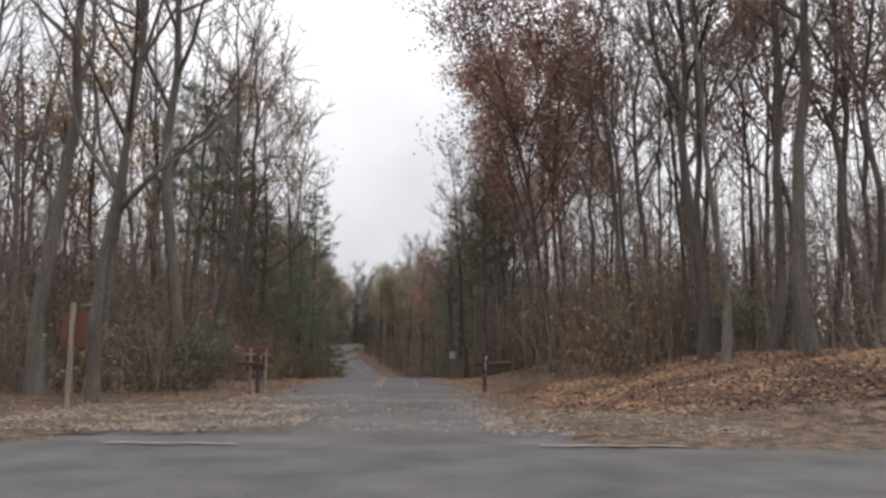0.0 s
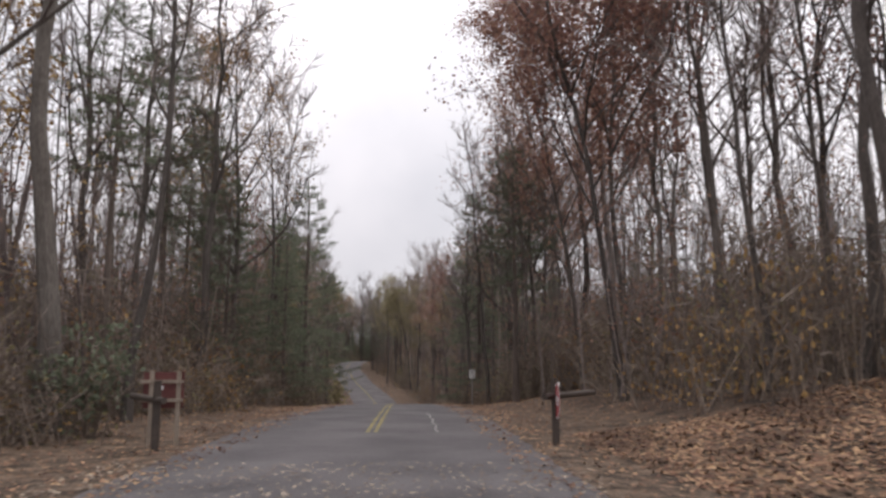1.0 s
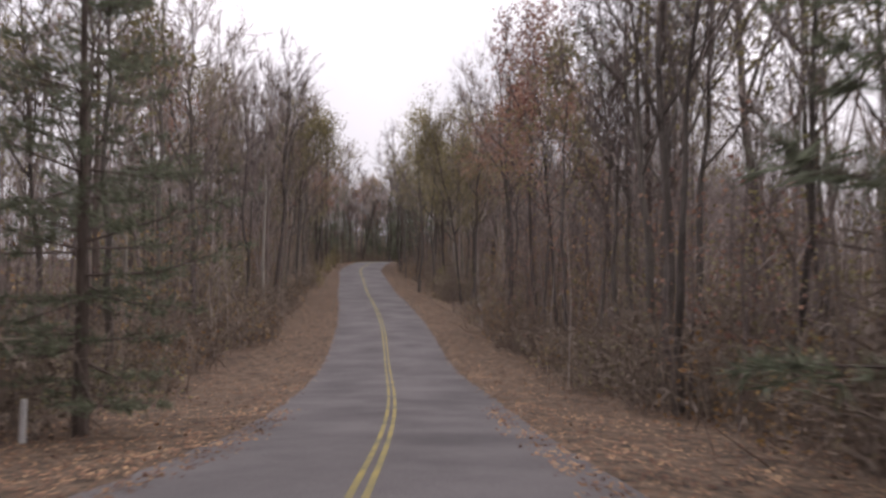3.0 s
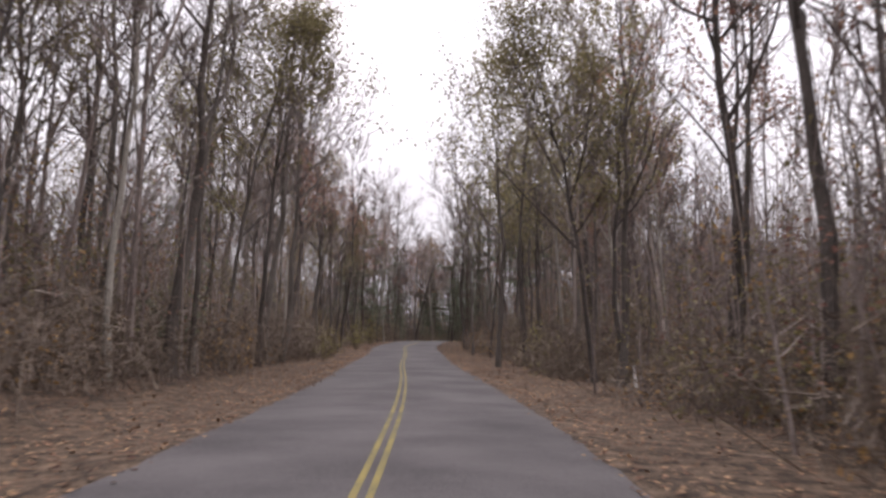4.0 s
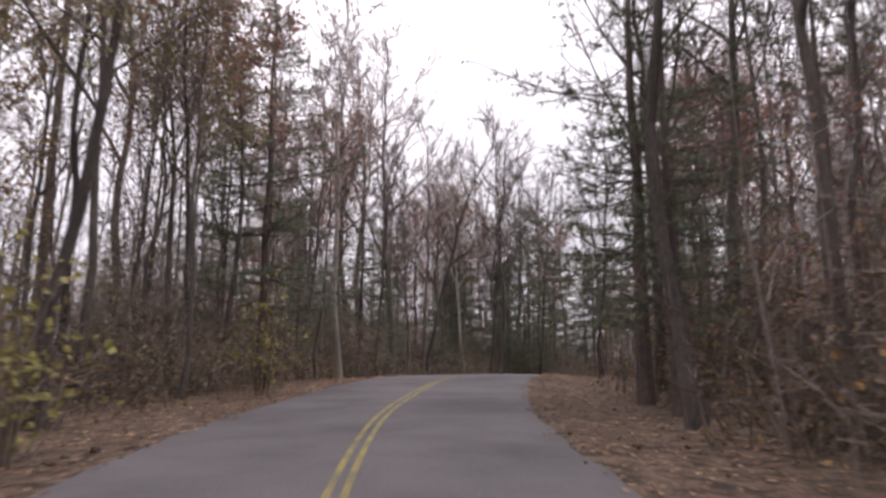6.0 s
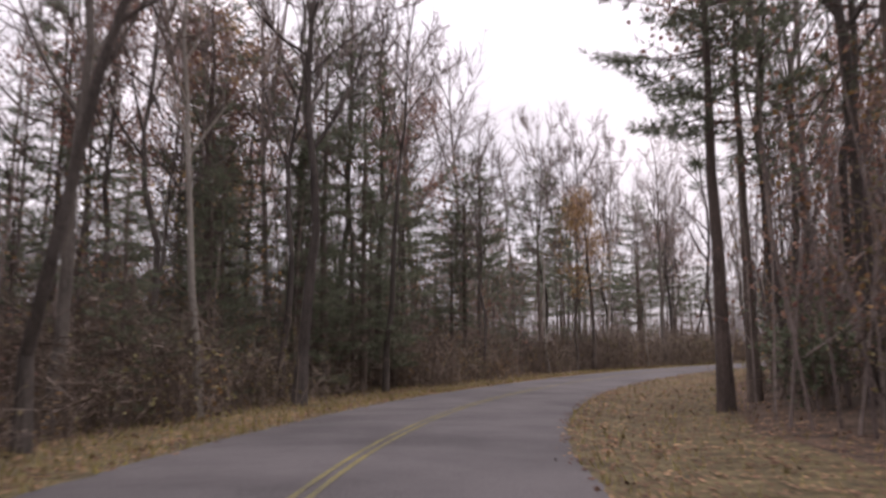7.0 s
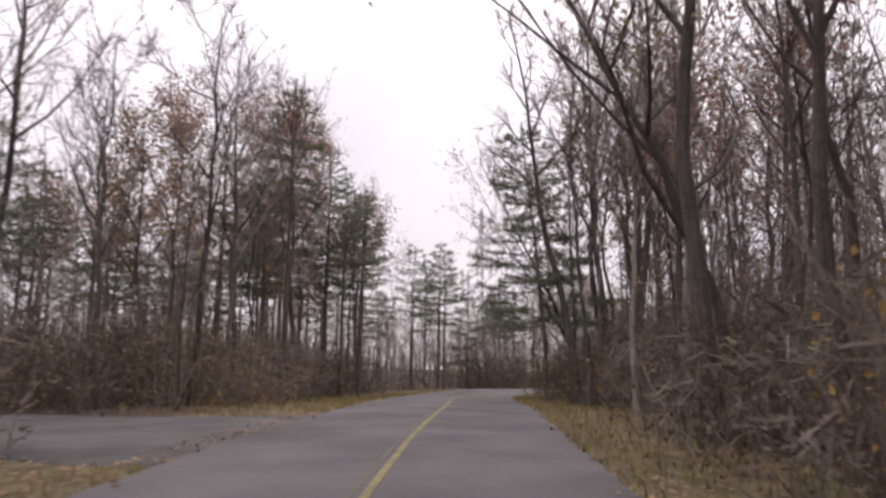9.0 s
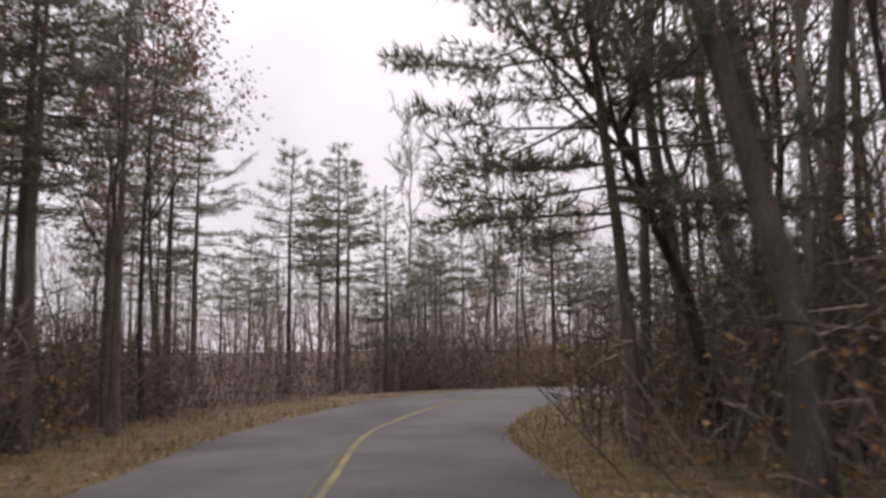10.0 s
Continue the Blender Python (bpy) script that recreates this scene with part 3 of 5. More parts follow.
def woods_mesh(seed, wide, trees, tall):
    """A stand of crooked, partly forked leafless trees."""
    rr = np.random.RandomState(seed)
    so = Soup()
    for i in range(trees):
        p = np.array([(rr.rand() - 0.5) * wide, (rr.rand() - 0.5) * wide, -0.6])
        h = tall * (0.45 + 0.65 * rr.rand())
        lean = rr.randn(2) * 0.07
        r = 0.035 + 0.085 * rr.rand() ** 1.8
        stems = []
        line = [p]
        bend = rr.randn(2) * 0.05
        for k in range(1, 5):
            bend = bend * 0.6 + rr.randn(2) * 0.05
            line.append(line[-1] + np.array([(lean[0] + bend[0]) * h / 4, (lean[1] + bend[1]) * h / 4, h / 4]))
        so.tube(line, [r * 1.2, r * 0.85, r * 0.66, r * 0.42, 0.014], 4)
        stems.append((line, 0.25))
        if rr.rand() < 0.5:
            k = 1 + rr.randint(2)
            q = line[k] + (line[k + 1] - line[k]) * rr.rand()
            a = rr.rand() * 6.283
            out = np.array([math.cos(a) * 0.35, math.sin(a) * 0.35, 1.0])
            left = h - q[2]
            fork = [q, q + out * left * 0.45, q + out * left * 0.75 + rr.randn(3) * 0.2]
            so.tube(fork, [r * 0.6, r * 0.4, 0.012], 4)
            stems.append((fork, 0.1))
        for stem, low in stems:
            n = len(stem) - 1
            for j in range(11 if n > 2 else 6):
                u = (low + (0.98 - low) * rr.rand()) * n
                k = min(int(u), n - 1)
                q = stem[k] * (1 - u + k) + stem[k + 1] * (u - k)
                a = rr.rand() * 6.283
                d = unit(np.array([math.cos(a), math.sin(a), 0.5 + 0.9 * rr.rand()]))
                long = h * 0.22 * (1.3 - u / n) * (0.6 + 0.7 * rr.rand())
                e = q + d * long + np.array([0, 0, 0.15 * long])
                so.spike(q, e, 0.028)
                for c in range(6):
                    w = 0.2 + 0.8 * rr.rand()
                    g = q * (1 - w) + e * w
                    so.sliver(g, g + unit(d + rr.randn(3) * 0.8) * long * (0.3 + 0.4 * rr.rand()), 0.013)
    return so


def sapling_mesh(seed, wide, count, tall, leaves):
    """Young trees that keep their brown leaves, for the middle storey."""
    rr = np.random.RandomState(seed)
    so, lf = Soup(), Soup()
    for i in range(count):
        p = np.array([(rr.rand() - 0.5) * wide, (rr.rand() - 0.5) * wide, -0.3])
        h = tall * (0.45 + 0.65 * rr.rand())
        top = p + np.array([rr.randn() * 0.5, rr.randn() * 0.5, h])
        mid = (p + top) / 2 + np.array([rr.randn() * 0.2, rr.randn() * 0.2, 0])
        so.tube([p, mid, top], [0.035, 0.024, 0.008], 4)
        for j in range(9):
            u = 0.15 + 0.83 * rr.rand()
            q = p * (1 - u) + top * u
            a = rr.rand() * 6.283
            d = unit(np.array([math.cos(a), math.sin(a), 0.3 + 0.7 * rr.rand()]))
            e = q + d * (0.5 + h * 0.2 * (1.2 - u))
            so.spike(q, e, 0.014)
            so.spike((q + e) / 2, (q + e) / 2 + unit(d + rr.randn(3) * 0.7) * 0.6, 0.009)
            for _ in range(leaves):
                w = 0.3 + 0.8 * rr.rand()
                lf.leaf(q * (1 - w) + e * w + rr.randn(3) * 0.16, 0.09 + 0.06 * rr.rand(), rr)
    return so, lf

# ---- kinds of trees ----
BARE = [
    bare_tree(11, 16.0, 0.16, "tall leafless tree with grey bark", first=0.35, limbs=13, twiggy=1.5),
    bare_tree(12, 14.0, 0.12, "leafless forest tree with fine twigs", first=0.4, limbs=12, lean=(0.04, 0.02), twiggy=1.5),
    bare_tree(13, 17.5, 0.20, "stout leafless tree with grey-brown bark", first=0.42, limbs=14, spread=0.33, twiggy=1.5),
    bare_tree(14, 12.0, 0.085, "slender leafless tree with upright branches", first=0.3, limbs=12, spread=0.24, rise=1.3, twiggy=1.5),
    bare_tree(15, 15.0, 0.11, "thin leafless tree leaning slightly", first=0.45, limbs=11, spread=0.24, lean=(0.08, -0.03), rise=1.1, twiggy=1.5),
    bare_tree(16, 13.0, 0.09, "slender pale-barked leafless tree", bark=M_PALE_BARK, first=0.35, limbs=12, spread=0.26, rise=1.0, twiggy=1.5),
]
OAK = [
    leafy_tree(21, 15.0, 0.15, "oak holding russet-brown autumn leaves", 5200, M_RUSSET, size=0.14, per=4, spot=0.25, first=0.38, limbs=13, low=0.4),
    leafy_tree(22, 13.0, 0.11, "tree with thinning reddish-brown leaves", 3600, M_RUSSET, size=0.14, per=4, spot=0.25, first=0.4, limbs=12, low=0.4),
    leafy_tree(23, 12.0, 0.12, "young tree with tan and yellow-brown leaves", 2900, M_TAN, size=0.14, per=4, spot=0.25, first=0.3, limbs=12, low=0.25),
]
PALE_OAK = leafy_tree(24, 14.0, 0.11, "tree holding thin olive-brown autumn leaves", 2600, M_OLIVE, size=0.14, per=4, spot=0.28, first=0.38, limbs=13, low=0.35)
PINE = [
    pine_tree(31, 13.0, 0.16, "dark green pine with layered limbs", first=0.42, reach=0.2, whorls=15, shoots=5.5, needle=0.24),
    pine_tree(32, 11.0, 0.14, "bushy green pine branched almost to the ground", first=0.15, reach=0.24, whorls=17),
    pine_tree(33, 15.0, 0.17, "tall pine with a bare lower trunk", first=0.58, reach=0.18, whorls=12, shoots=5.0, needle=0.24),
]
YELLOW_BUSH = bush(41, "low bush with thin yellowish leaves", "bush", 14, 2.2, 2, M_YELLOW_LEAF)
GREEN_BUSH = bush(42, "dark evergreen bush in the undergrowth", "bush", 16, 2.0, 5, M_NEEDLE)
FORKED = bare_tree(71, 17.0, 0.135, "large forked leafless tree reaching over the verge", first=0.20, limbs=17, spread=0.44, rise=0.9, lean=(0.10, 0.0))
STOUT = bare_tree(77, 17.0, 0.19, "stout leafless tree leaning towards the road", first=0.5, limbs=11, spread=0.26, lean=(0.17, 0.0), twiggy=1.3)
WIDE = leafy_tree(78, 15.0, 0.12, "wide-crowned tree with thin olive-brown leaves over the verge", 9000, M_OLIVE, size=0.14, per=5, spot=0.3, first=0.34, limbs=18, spread=0.44, low=0.35, lean=(0.14, 0.0), twiggy=1.3)
LEANING = bare_tree(72, 14.0, 0.12, "leafless tree leaning to one side", first=0.4, limbs=13, lean=(0.30, 0.0))
ARCHING = leafy_tree(73, 16.0, 0.16, "tree arching over the roadside with few pale leaves", 1100, M_OLIVE, size=0.14, first=0.25, limbs=20, spread=0.46, lean=(0.42, 0.0), rise=0.7, twiggy=1.2)
SPREADING = bare_tree(74, 17.0, 0.19, "tall leafless tree with a broad crown", first=0.38, limbs=18, spread=0.42, rise=1.1)
BIG_OAK = leafy_tree(75, 18.0, 0.115, "large oak with russet autumn leaves", 34000, M_RUSSET, first=0.24, limbs=22, spread=0.46, low=0.22, spot=0.3, per=8, size=0.135, twiggy=1.4, lean=(-0.22, -0.02))
TAN_OAK = leafy_tree(76, 19.0, 0.20, "tall tree with sparse tan leaves at the top", 9000, M_TAN, size=0.14, first=0.3, limbs=16, spread=0.36, low=0.55, spot=0.22, per=3)
FAR_PINE = pine_tree(34, 11.0, 0.13, "mid-sized pine standing in the woods", first=0.48, reach=0.25, whorls=10, shoots=5.0, needle=0.28, count=4)
HEMLOCK = pine_tree(36, 16.0, 0.17, "tall dark evergreen with feathery layered boughs", first=0.07, reach=0.27, whorls=24, droop=0.1, cone=1.0, shoots=5.5, needle=0.25, count=6)
BIG_PINE = pine_tree(35, 14.0, 0.125, "large dark pine leaning with spreading limbs", first=0.25, reach=0.30, whorls=18, lean=(0.10, 0.0), droop=0.1, shoots=6.5, needle=0.25, count=7)
MODELS = [FAR_PINE, HEMLOCK, PALE_OAK, STOUT, WIDE, BIG_PINE, FORKED, LEANING, ARCHING, SPREADING, BIG_OAK, TAN_OAK] + BARE + OAK + PINE + [YELLOW_BUSH, GREEN_BUSH]

rng = np.random.RandomState(7)


CLEAR = [(1.5, 23, 3.0), (-5.4, 22.3, 3.2), (-8.4, 17.3, 1.5), (0.4, 55.7, 3.4), (0.2, 51, 3.2), (-5.6, 127.5, 2.4), (-6.4, 124.0, 2.4), (11.8, 238.7, 2.0), (9.5, 237, 2.2),
         (18, 247, 5.2), (16.2, 250.5, 5.0), (14.8, 253.5, 4.4), (13.2, 257.5, 3.6), (11.5, 263, 3.2), (10.3, 269, 3.0), (50.2, 269.7, 3.0), (-11.8, 149.3, 1.6), (-12.9, 147.8, 1.6), (17.2, 240.7, 1.6), (-19.6, 216, 1.5), (-9.5, 60.3, 1.5), (-21, 160, 3.5), (23.4, 245.8, 2.6), (28.8, 248.7, 2.4), (32, 252, 2.5)]


def free(x, y, s, d):
    """Whether a place lies clear of roads, sign posts and the turn-off."""
    if abs(d) < 4.7 or y < 16.5:
        return False
    if s < 46 and d < 0 and abs(d) < 8:
        return False
    if 66 < s < 104 and 0 < d < 8.2 or 66 < s < 84 and -6.6 < d < 0:
        return False
    if 84 < s < 140 and abs(d) < 7.4 or 50 < s < 84 and abs(d) < 5.8:
        return False
    if (s > 222 and 0 < d < 6.8) or (186 < s < 256 and -8.2 < d < 0):
        return False
    return all((x - a) ** 2 + (y - b) ** 2 > r * r for a, b, r in CLEAR)


def kind_for(s, d, u):
    """The mix of trees along the road."""
    if s < 70:
        mix = (0.55, 0.85) if d < 0 else (0.60, 0.80)
    elif s < 160:
        mix = (0.76, 0.96)
    elif s < 205:
        mix = (0.70, 0.80)
    else:
        mix = (0.66, 0.76) if d > 0 else (0.66, 0.80)
    return BARE if u < mix[0] else ([PALE_OAK, PALE_OAK, OAK[1]] if 72 < s < 185 else OAK) if u < mix[1] else PINE


spots = []


def scatter(count, near, far, gap, grow_by):
    tries = 0
    made = 0
    while made < count and tries < count * 12:
        tries += 1
        s = rng.rand() * 310 + 10
        d = (near + (far - near) * rng.rand()) * (1 if rng.rand() < 0.5 else -1)
        x, y = on_road(np.array([s]), np.array([d]))[0]
        if (s < 50 and d > 0 and rng.rand() < 0.68) or (100 < s < 170 and d > 0 and rng.rand() < 0.35) or not free(x, y, s, d) or any((x - a) ** 2 + (y - b) ** 2 < gap * gap for a, b in spots):
            continue
        rs, rd, _ = road_at(np.array([[x, y]]))
        if abs(rd[0]) < 4.7:
            continue
        low = 0.68 if s > 262 and d > 0 else 1.0
        spots.append((x, y))
        kinds = kind_for(s, d, rng.rand())
        if s > 200 and abs(d) < 9 and kinds is PINE:
            kinds = BARE
        pick = rng.randint(len(kinds) - (kinds is BARE and s < 60))
        put(kinds[pick], x, y, rng.rand() * 6.283, low * grow_by * (0.75 + 0.45 * rng.rand()))
        made += 1


HEROES = [
    # by the mouth of the road
    (BARE[2], -10.7, 20.4, 0.4, 1.1), (FORKED, -9.8, 22.4, -0.3, 1.15), (FORKED, -8.5, 18.9, 0.2, 1.05), (BARE[0], -13.0, 38.3, 2.0, 1.15),
    (TAN_OAK, -13.5, 50.4, 1.0, 1.05), (TAN_OAK, -10.6, 44.5, 3.0, 0.85), (HEMLOCK, -11.0, 55.0, 0.5, 0.72), (HEMLOCK, -10.6, 62.0, 2.5, 0.98),
    (BIG_OAK, 4.8, 34.0, 0.0, 1.05), (BIG_OAK, 5.6, 46.0, 0.4, 0.95), (OAK[0], 7.4, 41.0, 1.0, 1.1), (HEMLOCK, 1.5, 71.0, 1.0, 1.12), (HEMLOCK, 4.4, 62.0, 2.0, 0.95),
    (BARE[2], 10.5, 22.3, 0.3, 1.15), (BARE[0], 10.0, 23.9, 1.3, 1.15), (BARE[2], 8.3, 24.6, 2.3, 1.05), (BARE[0], 8.6, 27.4, 0.9, 1.1), (BARE[4], 7.4, 32.3, 2.9, 1.2), (BARE[1], 13.4, 24.4, 0, 1.2),
    (BARE[3], 9.4, 30.0, 1.0, 1.25), (BARE[1], 12.2, 28.0, 1.0, 1.2), (BARE[3], 6.8, 28.2, 0.4, 1.15), (BARE[0], 15.6, 25.5, 1.9, 1.1), (OAK[1], 13.0, 33.0, 1.9, 1.2), (OAK[0], 14.5, 29.0, 0.4, 1.15), (BARE[2], 16.8, 31.0, 1.4, 1.1), (OAK[1], 18.4, 27.5, 2.0, 1.25), (BARE[0], 12.0, 36.5, 1.4, 1.1), (OAK[0], 19.5, 34.0, 3.4, 1.2), (OAK[0], 16.0, 38.0, 5.4, 1.2),
    (HEMLOCK, 23.0, 40.0, 0.4, 0.55), (HEMLOCK, 27.5, 44.0, 1.4, 0.6), (HEMLOCK, 20.5, 43.0, 2.4, 0.5), (HEMLOCK, 31.5, 41.0, 3.4, 0.6), (HEMLOCK, 26.0, 35.0, 4.4, 0.45),
    # down into the dip
    (BARE[5], -12.6, 76.6, 0.2, 1.2), (HEMLOCK, -11.9, 79.5, 0.2, 0.82), (HEMLOCK, -9.8, 41.0, 1.2, 0.6), (HEMLOCK, -12.0, 47.0, 2.2, 0.75), (HEMLOCK, -9.6, 51.0, 3.2, 0.62), (HEMLOCK, -13.4, 68.0, 3.0, 0.9), (BARE[1], -11.8, 66.0, 1.2, 1.1), (PINE[2], -14.0, 74.0, 2.2, 1.0), (PINE[1], -13.8, 60.5, 0, 1.2),
    (PINE[0], 2.0, 77.0, 0.5, 1.2), (PINE[2], 3.8, 70.0, 1.5, 1.05), (BARE[0], 1.9, 65.2, 0.5, 1.1), (SPREADING, 3.2, 62.0, 0.5, 0.95), (FORKED, 3.6, 57.0, 3.14, 0.95), (SPREADING, 0.4, 86.8, 0.5, 0.95), (SPREADING, 0.6, 68.6, 1.0, 0.85), (BARE[4], 3.4, 53.0, 2.5, 1.1), (BARE[0], 4.8, 56.2, 2.5, 1.05),
    # up the hill
    (WIDE, -7.0, 128.7, 2.9, 0.95), (WIDE, -21.4, 127.0, 0.0, 0.95), (BARE[1], -21.6, 131.4, 0.0, 1.15), (BARE[4], -20.4, 122.8, 0.2, 1.1),
    (BARE[2], -20.2, 121.0, 0.0, 1.05), (SPREADING, -3.3, 113.7, 1.0, 1.0), (BARE[0], -6.2, 127.6, 2.0, 1.0), (SPREADING, -7.4, 138.6, 2.0, 0.95), (LEANING, -14.0, 161.0, 2.9, 1.0),
    (BARE[2], -22.2, 133.8, 0.5, 1.05), (BARE[0], -22.8, 137.0, 1.5, 1.1), (SPREADING, -27.6, 148.0, 1.5, 1.0), (BARE[4], -9.4, 152.0, 2.9, 0.9), (PALE_OAK, -29.4, 164.0, 2.9, 0.85), (OAK[1], -30.0, 176.0, 1.9, 1.0), (PALE_OAK, -28.5, 171.0, 0.9, 0.8),
    (PALE_OAK, -10.3, 147.5, 0.4, 1.0), (PALE_OAK, -13.4, 160.2, 0.3, 1.05), (PALE_OAK, -8.6, 153.6, 0.2, 0.95), (OAK[0], -3.0, 124.0, 0.4, 1.0), (PALE_OAK, -24.6, 119.0, 0.4, 1.1),
    # evergreens closing the view over the hill
    (HEMLOCK, -27.4, 201.5, 0.1, 0.38), (HEMLOCK, -28.4, 192.0, 1.1, 0.32), (HEMLOCK, -29.8, 182.5, 2.1, 0.3), (HEMLOCK, -31.4, 179.0, 3.1, 0.65), (HEMLOCK, -17.8, 226.8, 4.1, 0.6), (HEMLOCK, -14.8, 231.4, 5.1, 0.55), (HEMLOCK, -19.6, 231.6, 0.6, 0.75),
    (HEMLOCK, -12.8, 236.0, 1.6, 0.5), (HEMLOCK, -16.2, 237.4, 2.6, 0.7), (HEMLOCK, -22.6, 236.0, 3.6, 0.8), (HEMLOCK, -26.0, 230.6, 4.6, 0.75),
    (HEMLOCK, -24.2, 212.0, 0.2, 0.62), (HEMLOCK, -26.6, 206.4, 1.2, 0.45), (HEMLOCK, -22.4, 215.0, 2.0, 0.95), (HEMLOCK, -22.2, 217.8, 2.2, 0.55), (HEMLOCK, -28.4, 213.6, 3.2, 0.8), (HEMLOCK, -31.4, 204.6, 4.2, 0.5), (HEMLOCK, -25.4, 222.6, 5.2, 0.7),
    (HEMLOCK, -29.6, 197.0, 0.7, 0.36), (HEMLOCK, -33.0, 211.0, 1.7, 0.95), (HEMLOCK, -20.6, 226.4, 2.7, 0.6), (HEMLOCK, -30.2, 187.0, 3.7, 0.3), (HEMLOCK, -34.0, 192.6, 4.7, 0.5), (HEMLOCK, -35.0, 219.0, 5.7, 0.9), (HEMLOCK, -30.4, 226.0, 0.3, 0.8),
    # round the bend
    (BIG_OAK, 35.4, 272.4, 2.0, 0.8), (STOUT, 36.2, 252.7, 2.07, 1.0),
    (PINE[0], -23.8, 212.6, 1.0, 1.15), (PINE[1], -24.6, 211.0, 0.3, 0.72), (PINE[1], -22.8, 214.8, 1.3, 0.7), (PINE[1], -26.6, 208.0, 2.3, 0.75), (PINE[1], -21.2, 217.6, 0.8, 0.7), (PINE[1], -27.4, 213.2, 1.8, 0.8), (PINE[1], -29.2, 218.0, 2.8, 0.8), (PINE[1], -25.2, 218.8, 0.0, 0.78),
    (BARE[2], -23.4, 215.2, 0.5, 1.0), (BARE[0], -22.3, 218.4, 1.5, 1.1), (PINE[0], -20.6, 224.0, 1.5, 1.05), (PINE[0], -17.0, 227.5, 2.5, 1.0), (PINE[0], -11.0, 236.0, 0.5, 1.1), (PINE[0], -15.0, 236.6, 1.5, 1.15), (PINE[1], -8.4, 240.6, 1.5, 1.0), (BARE[0], -28.0, 199.0, 2.5, 1.0), (LEANING, -27.0, 196.0, -0.3, 1.05), (PINE[0], -13.3, 201.8, 1.0, 1.2), (PINE[0], -11.6, 203.8, 2.0, 1.1), 
    (SPREADING, 3.6, 250.4, 0.5, 0.95), (LEANING, 6.4, 252.4, -0.4, 1.0), (BARE[0], 18.0, 264.6, 0.6, 1.05), (BARE[3], 16.4, 263.0, 0.6, 1.2), (OAK[0], 26.8, 267.6, 0.6, 0.85), (OAK[2], 24.6, 266.0, 0.2, 0.9),
    (ARCHING, 17.2, 238.2, 2.55, 1.18), (SPREADING, 19.5, 240.6, 2.2, 0.85), (ARCHING, 24.6, 243.0, 2.25, 0.95), (BIG_PINE, 38.4, 255.1, 2.3, 0.92), (PINE[1], 45.4, 254.0, 0.6, 0.6), (ARCHING, 40.2, 254.2, 2.35, 0.68), (BARE[0], 33.6, 247.6, 1.3, 0.9),
    (PINE[0], 40.6, 275.0, 0.3, 1.02), (PINE[0], 36.0, 271.5, 1.3, 0.95), (PINE[0], 49.6, 276.0, 0.8, 0.95), (PINE[2], 45.8, 273.2, 0.8, 0.85), (PINE[1], 54.0, 269.6, 0.8, 0.78), (PINE[0], 61.6, 279.0, 0.1, 0.8), (PINE[0], 37.0, 267.7, 0.1, 1.0), (PINE[0], 35.6, 265.2, 0.9, 0.85), (PINE[2], 38.4, 266.4, 2.0, 0.75), (PINE[2], 30.4, 263.8, 0.9, 0.95), (PINE[0], 30.6, 268.6, 2.9, 1.0),
    (BARE[2], 41.5, 253.6, 2.1, 1.05), (SPREADING, 38.0, 250.5, 2.2, 0.8), (BARE[4], 44.5, 251.0, 2.2, 1.1),
]
for model, x, y, turn, size in HEROES:
    spots.append((x, y))
    put(model, x, y, turn, size)
scatter(165, 5.0, 9.5, 1.6, 1.12)
scatter(210, 9.5, 18, 1.9, 1.2)
for i in range(46):
    s, d = 225 + 85 * rng.rand(), 13 + 34 * rng.rand()
    x, y = on_road(np.array([s]), np.array([d]))[0]
    if free(x, y, s, d) and all((x - a) ** 2 + (y - b) ** 2 > 4 for a, b in spots) and abs(road_at(np.array([[x, y]]))[1][0]) > 10:
        spots.append((x, y))
        put(FAR_PINE, x, y, rng.rand() * 6.283, 0.85 + 0.35 * rng.rand())
for x, y, turn, size, model in [(-3.2, 114.8, 0, 1.0, YELLOW_BUSH), (-24.2, 150.4, 1, 1.0, YELLOW_BUSH), (-27.0, 172.5, 2, 1.3, YELLOW_BUSH), (-25.3, 161.0, 2, 1.1, YELLOW_BUSH), (-22.3, 143.0, 1, 0.8, YELLOW_BUSH), (-9.6, 141.0, 2, 1.1, YELLOW_BUSH),
                                (-8.2, 61.5, 0, 0.9, YELLOW_BUSH), (-9.3, 68.0, 1, 0.8, YELLOW_BUSH), (-7.9, 25.4, 2, 1.1, GREEN_BUSH), (10.6, 26.6, 0, 1.2, GREEN_BUSH), (-21.0, 121.8, 1, 1.1, GREEN_BUSH), (1.6, 72.0, 1, 1.3, GREEN_BUSH), (2.6, 66.5, 2, 1.2, GREEN_BUSH),
                                (-12.0, 200.0, 1, 1.2, GREEN_BUSH), (-2.4, 116.5, 1, 0.9, GREEN_BUSH), (35.5, 249.0, 1, 1.0, YELLOW_BUSH), (0.6, 250.2, 1, 1.2, GREEN_BUSH)]:
    put(model, x, y, turn, size)

